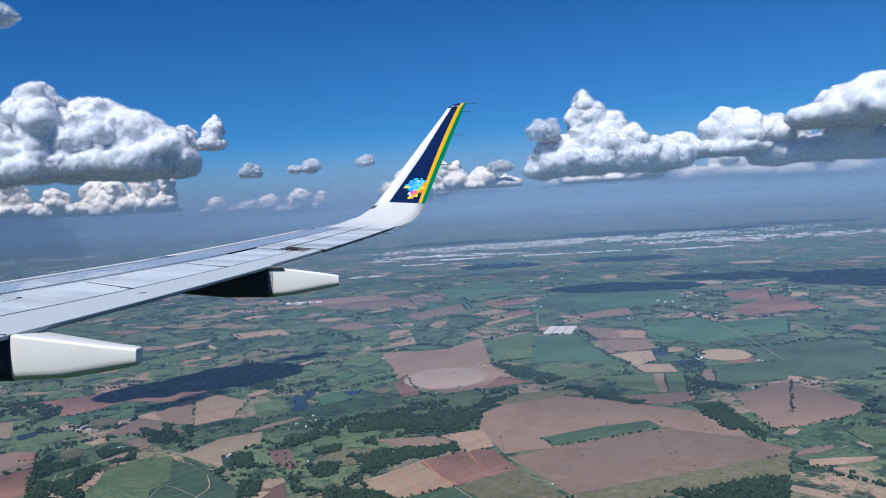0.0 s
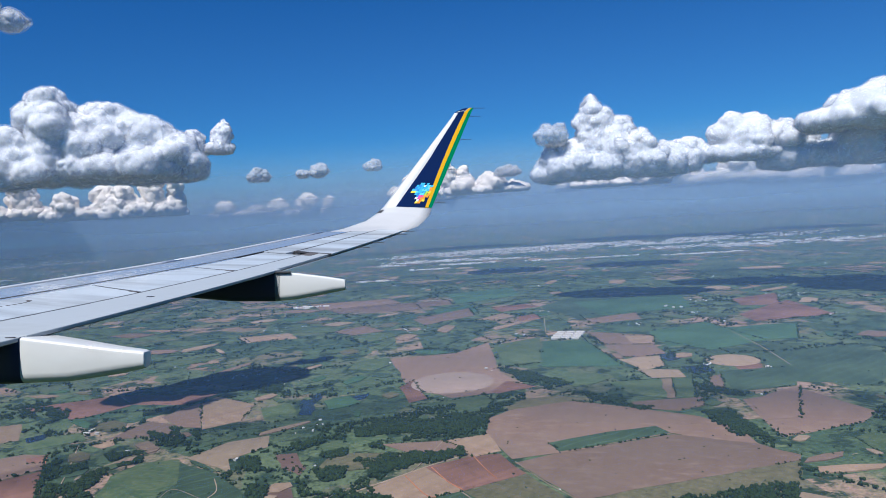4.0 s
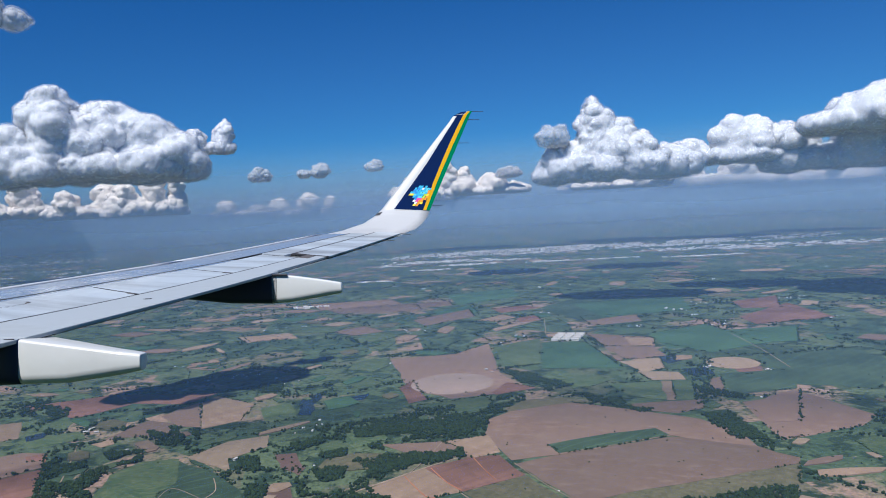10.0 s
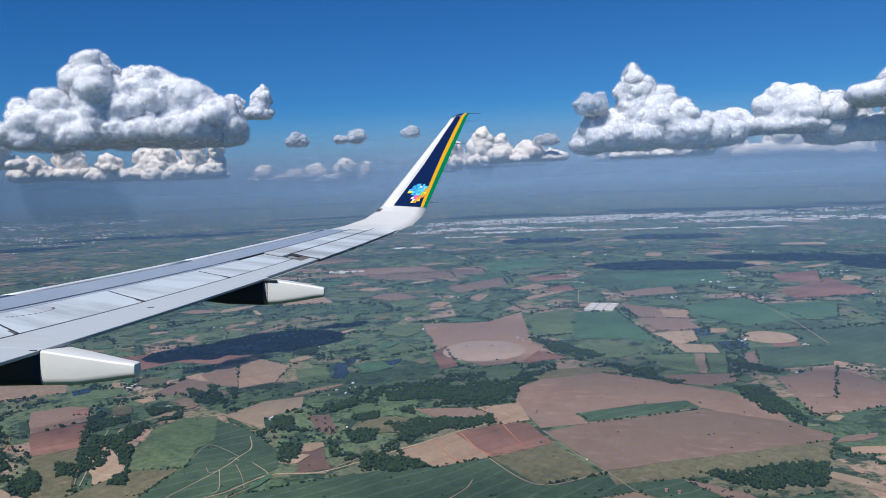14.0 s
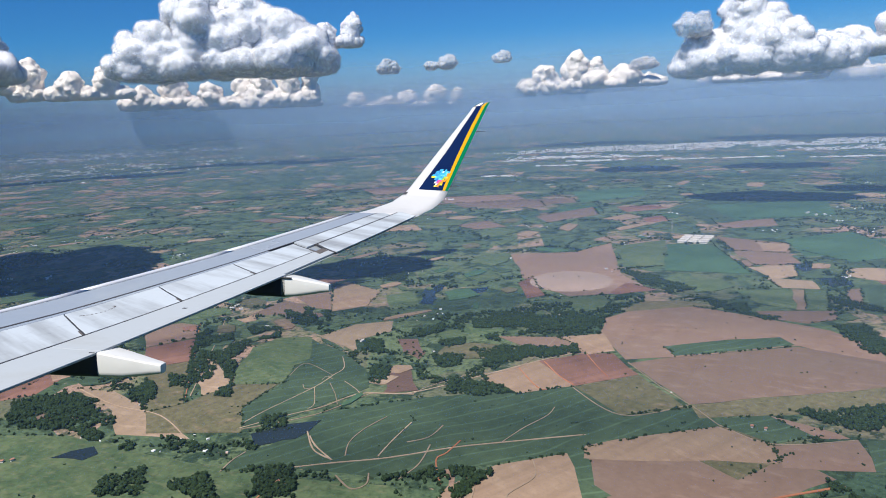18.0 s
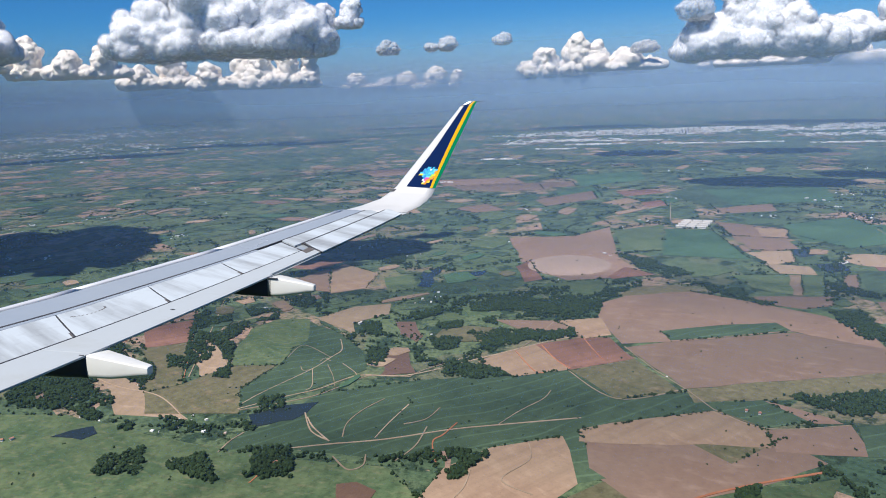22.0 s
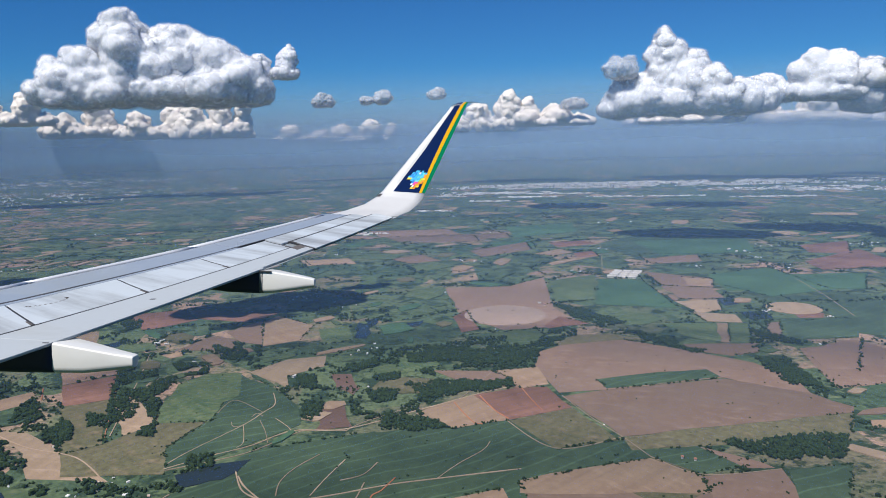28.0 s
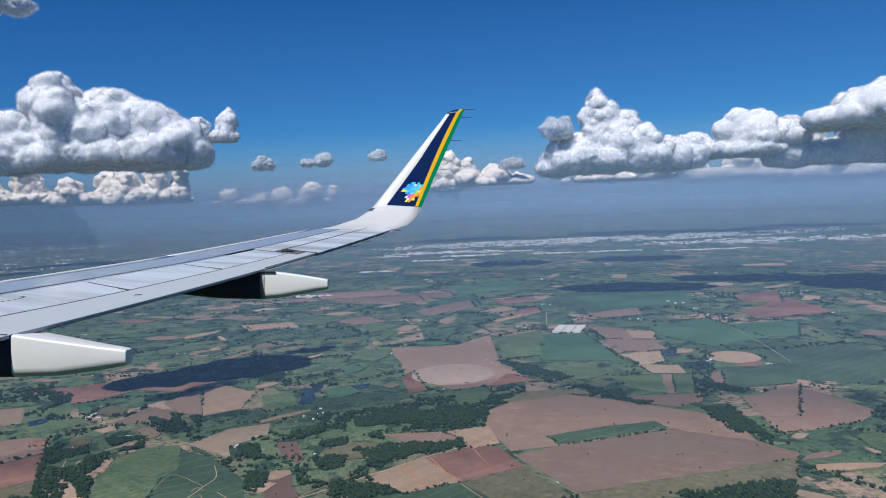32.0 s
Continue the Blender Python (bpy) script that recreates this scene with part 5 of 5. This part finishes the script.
for _k in range(80):
    a, r = gen.uniform(-0.65, 0.65), 230 + 850 * gen.uniform(0, 1)
    hamlet(r * math.sin(a), r * math.cos(a), gen.uniform(3, 9), int(gen.uniform(5, 16)))
for x, y, w, d, t in ((145.1, 528.3, 6.2, 4.4, -22), (151.9, 525.5, 6.2, 4.4, -22), (158.7, 522.8, 6.2, 4.4, -22), (148.5, 534.8, 6.2, 4.4, -22), (155.3, 532.0, 6.2, 4.4, -22), (162.2, 529.3, 6.2, 4.4, -22), (152.0, 541.2, 6.2, 4.4, -22), (158.8, 538.5, 6.2, 4.4, -22), (165.6, 535.8, 6.2, 4.4, -22), (155.4, 547.7, 6.2, 4.4, -22), (162.2, 545.0, 6.2, 4.4, -22), (169.0, 542.2, 6.2, 4.4, -22)):
    shed("poultry_shed", x, y, w, d, 0.9, t, ROOF, "long pale-roofed farm shed beside the green crop field")
for x, y, w, d, t in ((-145.0, 391.8, 3.5, 2, 56), (-146.2, 387.8, 2.5, 1.6, 0), (-140.2, 385.4, 2, 1.4, 22), (-59.9, 322.7, 2.2, 1.2, 60), (-114.5, 350.3, 1.6, 1, 5), (-106.3, 341.6, 1.4, 1, 55), (-96.7, 366.9, 1.3, 0.9, 80), (120.9, 557.7, 2.5, 1.2, 35), (126.4, 552.8, 2.2, 1, 50), (77.0, 451.6, 1.8, 1.2, 10), (79.6, 446.0, 1.5, 1.1, 80), (-58.3, 475.2, 1.6, 1, 65), (281.0, 634.1, 5, 2, 50), (283.0, 622.1, 4, 2, 65), (290.2, 621.8, 4, 2, 80), (-64.2, 192.6, 1.2, 0.9, 60), (-61.8, 190.5, 1, 0.8, 75), (-162.3, 209.0, 1.2, 0.9, 10), (-159.2, 209.9, 1.1, 0.8, 60), (-164.8, 207.0, 1, 0.8, 50), (-202.3, 223.3, 2.2, 1.4, 35), (86.5, 223.2, 1, 0.7, 65), (90.1, 221.1, 1, 0.7, 60)):
    shed("farm_building", x, y, w, d, 0.6, t, ROOF if w > 1.5 else TILED, "small pale farm building with a pitched roof")



# ---- clouds ----
def ball(level):
    bm = bmesh.new()
    bmesh.ops.create_icosphere(bm, subdivisions=level, radius=1.0)
    v = np.array([p.co[:] for p in bm.verts])
    f = np.array([[q.index for q in t.verts] for t in bm.faces])
    bm.free()
    return v, f


BALLS = [ball(3), ball(2), ball(2)]


def heap(w, h, d, towers, g, flat, fine):
    """Puffs of a cumulus: a body for each tower and a low base, with smaller heads budding on them twice over."""
    verts, faces, count = [], [], 0

    def puff(c, r, level):
        nonlocal count
        v, f = BALLS[level]
        verts.append(v * r + c)
        faces.append(f + count)
        count += len(v)

    def bud(c, r, level, n):
        """Heads on the upper and outer side of a puff."""
        for _ in range(n):
            q = np.array((g.normal(), g.normal(), abs(g.normal()) * 0.9 + g.uniform(-0.5, 0.3)))
            q /= np.linalg.norm(q)
            s = (r[0] * r[1] * r[2]) ** (1 / 3) * g.uniform(0.2, 0.42) * (1.0 if fine else 1.25)
            o = c + q * (r - s * 0.45)
            puff(o, s * np.array((g.uniform(1.0, 1.35), g.uniform(1.0, 1.2), g.uniform(0.85, 1.05))), level)
            if level == 1:
                bud(o, np.array((s, s, s)), 2, 7 if fine else 4)

    bodies = []
    for tx, th, sp in towers:
        bodies.append((np.array((tx * w, g.uniform(-0.08, 0.08) * d, h * th * 0.48)), np.array((w * sp * 0.9, min(d * 0.36 * (0.55 + 0.45 * th), w * sp * 1.5), h * th * 0.5))))
        if th > 0.6:
            bodies.append((np.array(((tx + g.uniform(-0.3, 0.3) * sp) * w, g.uniform(-0.1, 0.1) * d, h * th * 0.75)), np.array((w * sp * 0.6, min(d * 0.22, w * sp), h * th * 0.23))))
    if flat:
        for u in (-0.33, -0.17, 0.0, 0.17, 0.33):
            bodies.append((np.array((u * w + g.normal(0, 0.03) * w, g.normal(0, 0.05) * d, h * 0.2)), np.array((0.15 * w, 0.4 * d * (1 - abs(u)), h * g.uniform(0.16, 0.24)))))
    for c, r in bodies:
        puff(c, r, 0)
        bud(c, r, 1, (20 if flat else 14) if fine else 11)
    v = np.concatenate(verts)
    base = (0.1 if flat else 0.2) * h
    low = v[:, 2] < base
    v[low, 2] = base + (v[low, 2] - base) * (0.22 if flat else 0.6)
    return v, np.concatenate(faces)


def cloud(x, y, z, w, h, seed, label, towers=((0.0, 1.0, 0.3),), res=70, depth=0.5, soft=False):
    """A cumulus heaped on a flat base, merged and roughened. towers: place along the width, relative height and spread."""
    g = np.random.default_rng(seed)
    flat = w > 1.5 * h and not soft
    if soft:
        towers = [(g.uniform(-0.3, 0.3), g.uniform(0.55, 0.9), g.uniform(0.16, 0.3)) for _ in range(4)]
    near = w / math.hypot(x, y)
    far = math.hypot(x, y) > 1000
    v, f = heap(w, h, w * depth, towers, g, flat, far)
    ob = soup("cloud", v.tolist(), f.tolist(), SOFT if soft else FAR_CLOUD if far else CLOUD, True)
    ob.location = (x, y, z)
    ob.rotation_euler.z = -math.atan2(x, y)
    layers = [(ob, 0.0)]
    if near > 0.06 and not far or soft:
        for grow, torn in ((0.007, FRINGE), (0.018, VEIL)):
            extra = soup("fringe", v.tolist(), f.tolist(), torn, True)
            extra.parent = ob
            tagged(extra, "soft torn edge of the cloud")
            layers.append((extra, grow))
    for o, grow in layers:
        rm = o.modifiers.new("merged", "REMESH")
        rm.mode, rm.voxel_size, rm.use_smooth_shade = "VOXEL", w / res, True
        for size, amount in ((0.3, 0.09), (0.11, 0.05), (0.045, 0.028), (0.02, 0.012)) if far else ((0.3, 0.13), (0.12, 0.035), (0.05, 0.012)):
            t = bpy.data.textures.new("billow", "CLOUDS")
            t.noise_scale, t.noise_depth = h * size, 3
            dm = o.modifiers.new("billow", "DISPLACE")
            dm.texture, dm.texture_coords, dm.strength = t, "LOCAL", h * amount
            dm.mid_level = 0.47 - (grow * (4 if soft else 1) / amount if size == 0.3 else 0.0)
    return tagged(ob, label, "cloud", "cumulus clouds")


cloud(-140, 408, 17.0, 125.0, 55.0, 20, "large white cumulus with a grey flat base", ((-0.14, 1.0, 0.1), (-0.3, 0.56, 0.16), (-0.03, 0.74, 0.15), (0.08, 0.8, 0.16), (0.2, 0.74, 0.17), (0.3, 0.6, 0.15), (0.4, 0.4, 0.1)), 200)
cloud(248, 673, 8.0, 160.0, 88.0, 51, "towering white cumulus with a ragged top", ((-0.09, 1.0, 0.055), (-0.15, 0.86, 0.05), (-0.08, 0.84, 0.11), (0.02, 0.7, 0.15), (0.14, 0.54, 0.17), (-0.2, 0.5, 0.14), (0.3, 0.4, 0.18), (-0.34, 0.3, 0.12)), 190)
cloud(229, 677, 70.0, 20.8, 28.6, 22, "thin ragged puff beside the towering cumulus", ((0.0, 1.0, 0.2),), 40, soft=True)
cloud(195, 672, 46.6, 38.8, 25.9, 23, "small grey cloud before the tower", ((0.0, 1.0, 0.3),), 40, soft=True)
cloud(379, 693, 21.2, 149.5, 48.1, 24, "long grey-based cumulus bank", ((-0.25, 0.6, 0.15), (0.1, 1.0, 0.2), (0.38, 0.8, 0.1)), 100)
cloud(471, 646, 8.2, 164.1, 74.6, 25, "wide white cumulus bank", ((-0.3, 0.7, 0.15), (0.1, 1.0, 0.18), (0.35, 0.8, 0.1)), 100)
cloud(-85, 449, 35.8, 36.5, 20.9, 26, "small grey cloud beside the large cumulus", ((-0.2, 0.8, 0.16), (0.22, 1.0, 0.16)), 100)
cloud(-123, 990, 41.3, 32.0, 23.6, 27, "small soft round grey cloud", ((0.0, 1.0, 0.25),), 40, soft=True)
cloud(-53, 996, 43.6, 44.7, 22.4, 28, "small flat grey cloud", ((-0.1, 1.0, 0.2), (0.25, 0.6, 0.15)), 40, soft=True)
cloud(38, 1004, 49.5, 44.2, 19.1, 29, "faint small grey cloud", ((0.0, 1.0, 0.25),), 40, soft=True)
cloud(212, 972, 29.6, 54.5, 19.1, 30, "flat grey cloud patch", ((0.0, 1.0, 0.25), (0.3, 0.7, 0.1)), 40, soft=True)
cloud(-152, 340, 86.0, 30.0, 17.0, 31, "ragged white cloud high above", ((-0.2, 1.0, 0.18), (0.2, 0.6, 0.14)), 60, soft=True)
cloud(-172, 322, 88.0, 34.0, 22.0, 32, "ragged white cloud high above", ((0.0, 1.0, 0.2), (0.3, 0.5, 0.14)), 60, soft=True)
cloud(-777, 1283, 33.2, 138.8, 78.2, 33, "distant sunlit cumulus heap", ((-0.2, 1.0, 0.16), (0.25, 0.7, 0.16)), 110)
cloud(-698, 1271, 32.4, 149.8, 59.9, 34, "distant sunlit cumulus heap", ((-0.2, 0.8, 0.16), (0.2, 1.0, 0.16)), 110)
cloud(-645, 1464, 10.3, 172.6, 74.8, 35, "distant sunlit cumulus heap", ((-0.25, 0.7, 0.15), (0.1, 1.0, 0.16)), 110)
cloud(-517, 1461, 4.1, 157.8, 74.6, 36, "distant sunlit cumulus heap", ((-0.2, 0.8, 0.15), (0.25, 1.0, 0.15)), 110)
cloud(-403, 1445, -0.8, 170.0, 102.0, 37, "distant towering cumulus lit by the sun", ((-0.2, 0.7, 0.15), (0.1, 1.0, 0.12), (0.35, 0.85, 0.08)), 110)
cloud(-288, 1878, -8.8, 165.4, 47.8, 38, "low distant sunlit cumulus", ((-0.2, 1.0, 0.15), (0.25, 0.7, 0.15)), 110)
cloud(-157, 1894, -19.0, 185.2, 66.6, 39, "low distant sunlit cumulus", ((-0.2, 0.8, 0.15), (0.2, 1.0, 0.15)), 110)
cloud(-65, 1899, -15.8, 66.8, 55.6, 40, "small distant sunlit cumulus", ((0.0, 1.0, 0.25),), 64)
cloud(178, 1640, -1.7, 192.0, 102.3, 41, "distant cumulus with bright heads", ((-0.2, 0.7, 0.15), (0.15, 1.0, 0.14), (0.38, 0.8, 0.08)), 110)
cloud(273, 1627, 1.1, 142.6, 69.7, 42, "distant sunlit cumulus heap", ((-0.15, 1.0, 0.18), (0.25, 0.8, 0.14)), 110)
cloud(607, 1577, 5.6, 305.9, 56.7, 44, "long low cumulus bank", ((-0.3, 0.7, 0.12), (0.0, 1.0, 0.16), (0.32, 0.8, 0.12)), 110)
cloud(792, 1492, -2.1, 277.3, 77.1, 45, "long low cumulus bank", ((-0.25, 0.8, 0.14), (0.15, 1.0, 0.16)), 110)
cloud(1027, 1502, -11.7, 278.5, 100.9, 46, "long low cumulus bank", ((-0.25, 0.8, 0.14), (0.15, 1.0, 0.16)), 110)
cloud(-883, 1212, 47.8, 172.0, 57.3, 47, "distant sunlit cumulus heap", ((-0.25, 0.8, 0.15), (0.15, 1.0, 0.15)), 110)
cloud(-996, 1121, 49.0, 177.2, 70.9, 48, "distant sunlit cumulus heap", ((-0.2, 1.0, 0.16), (0.25, 0.6, 0.15)), 110)
cloud(510, 531, 37.1, 250.1, 76.6, 49, "broad dark grey cumulus overhead", ((-0.25, 0.6, 0.16), (0.1, 1.0, 0.2), (0.35, 0.8, 0.1)), 100)
cloud(-385, 440, 24.0, 170.0, 55.0, 60, "broad cumulus whose shadow darkens the valley", ((-0.25, 0.7, 0.16), (0.05, 1.0, 0.16), (0.3, 0.7, 0.16)), 80, depth=1.5)
cloud(185, 1005, 8.0, 125.0, 30.0, 61, "low grey cumulus before the city", ((-0.25, 0.8, 0.16), (0.1, 1.0, 0.18), (0.35, 0.6, 0.12)), 80, depth=0.8)
cloud(380, 975, 6.0, 140.0, 32.0, 62, "low grey cumulus before the city", ((-0.25, 1.0, 0.16), (0.15, 0.7, 0.18), (0.35, 0.6, 0.12)), 80, depth=0.8)
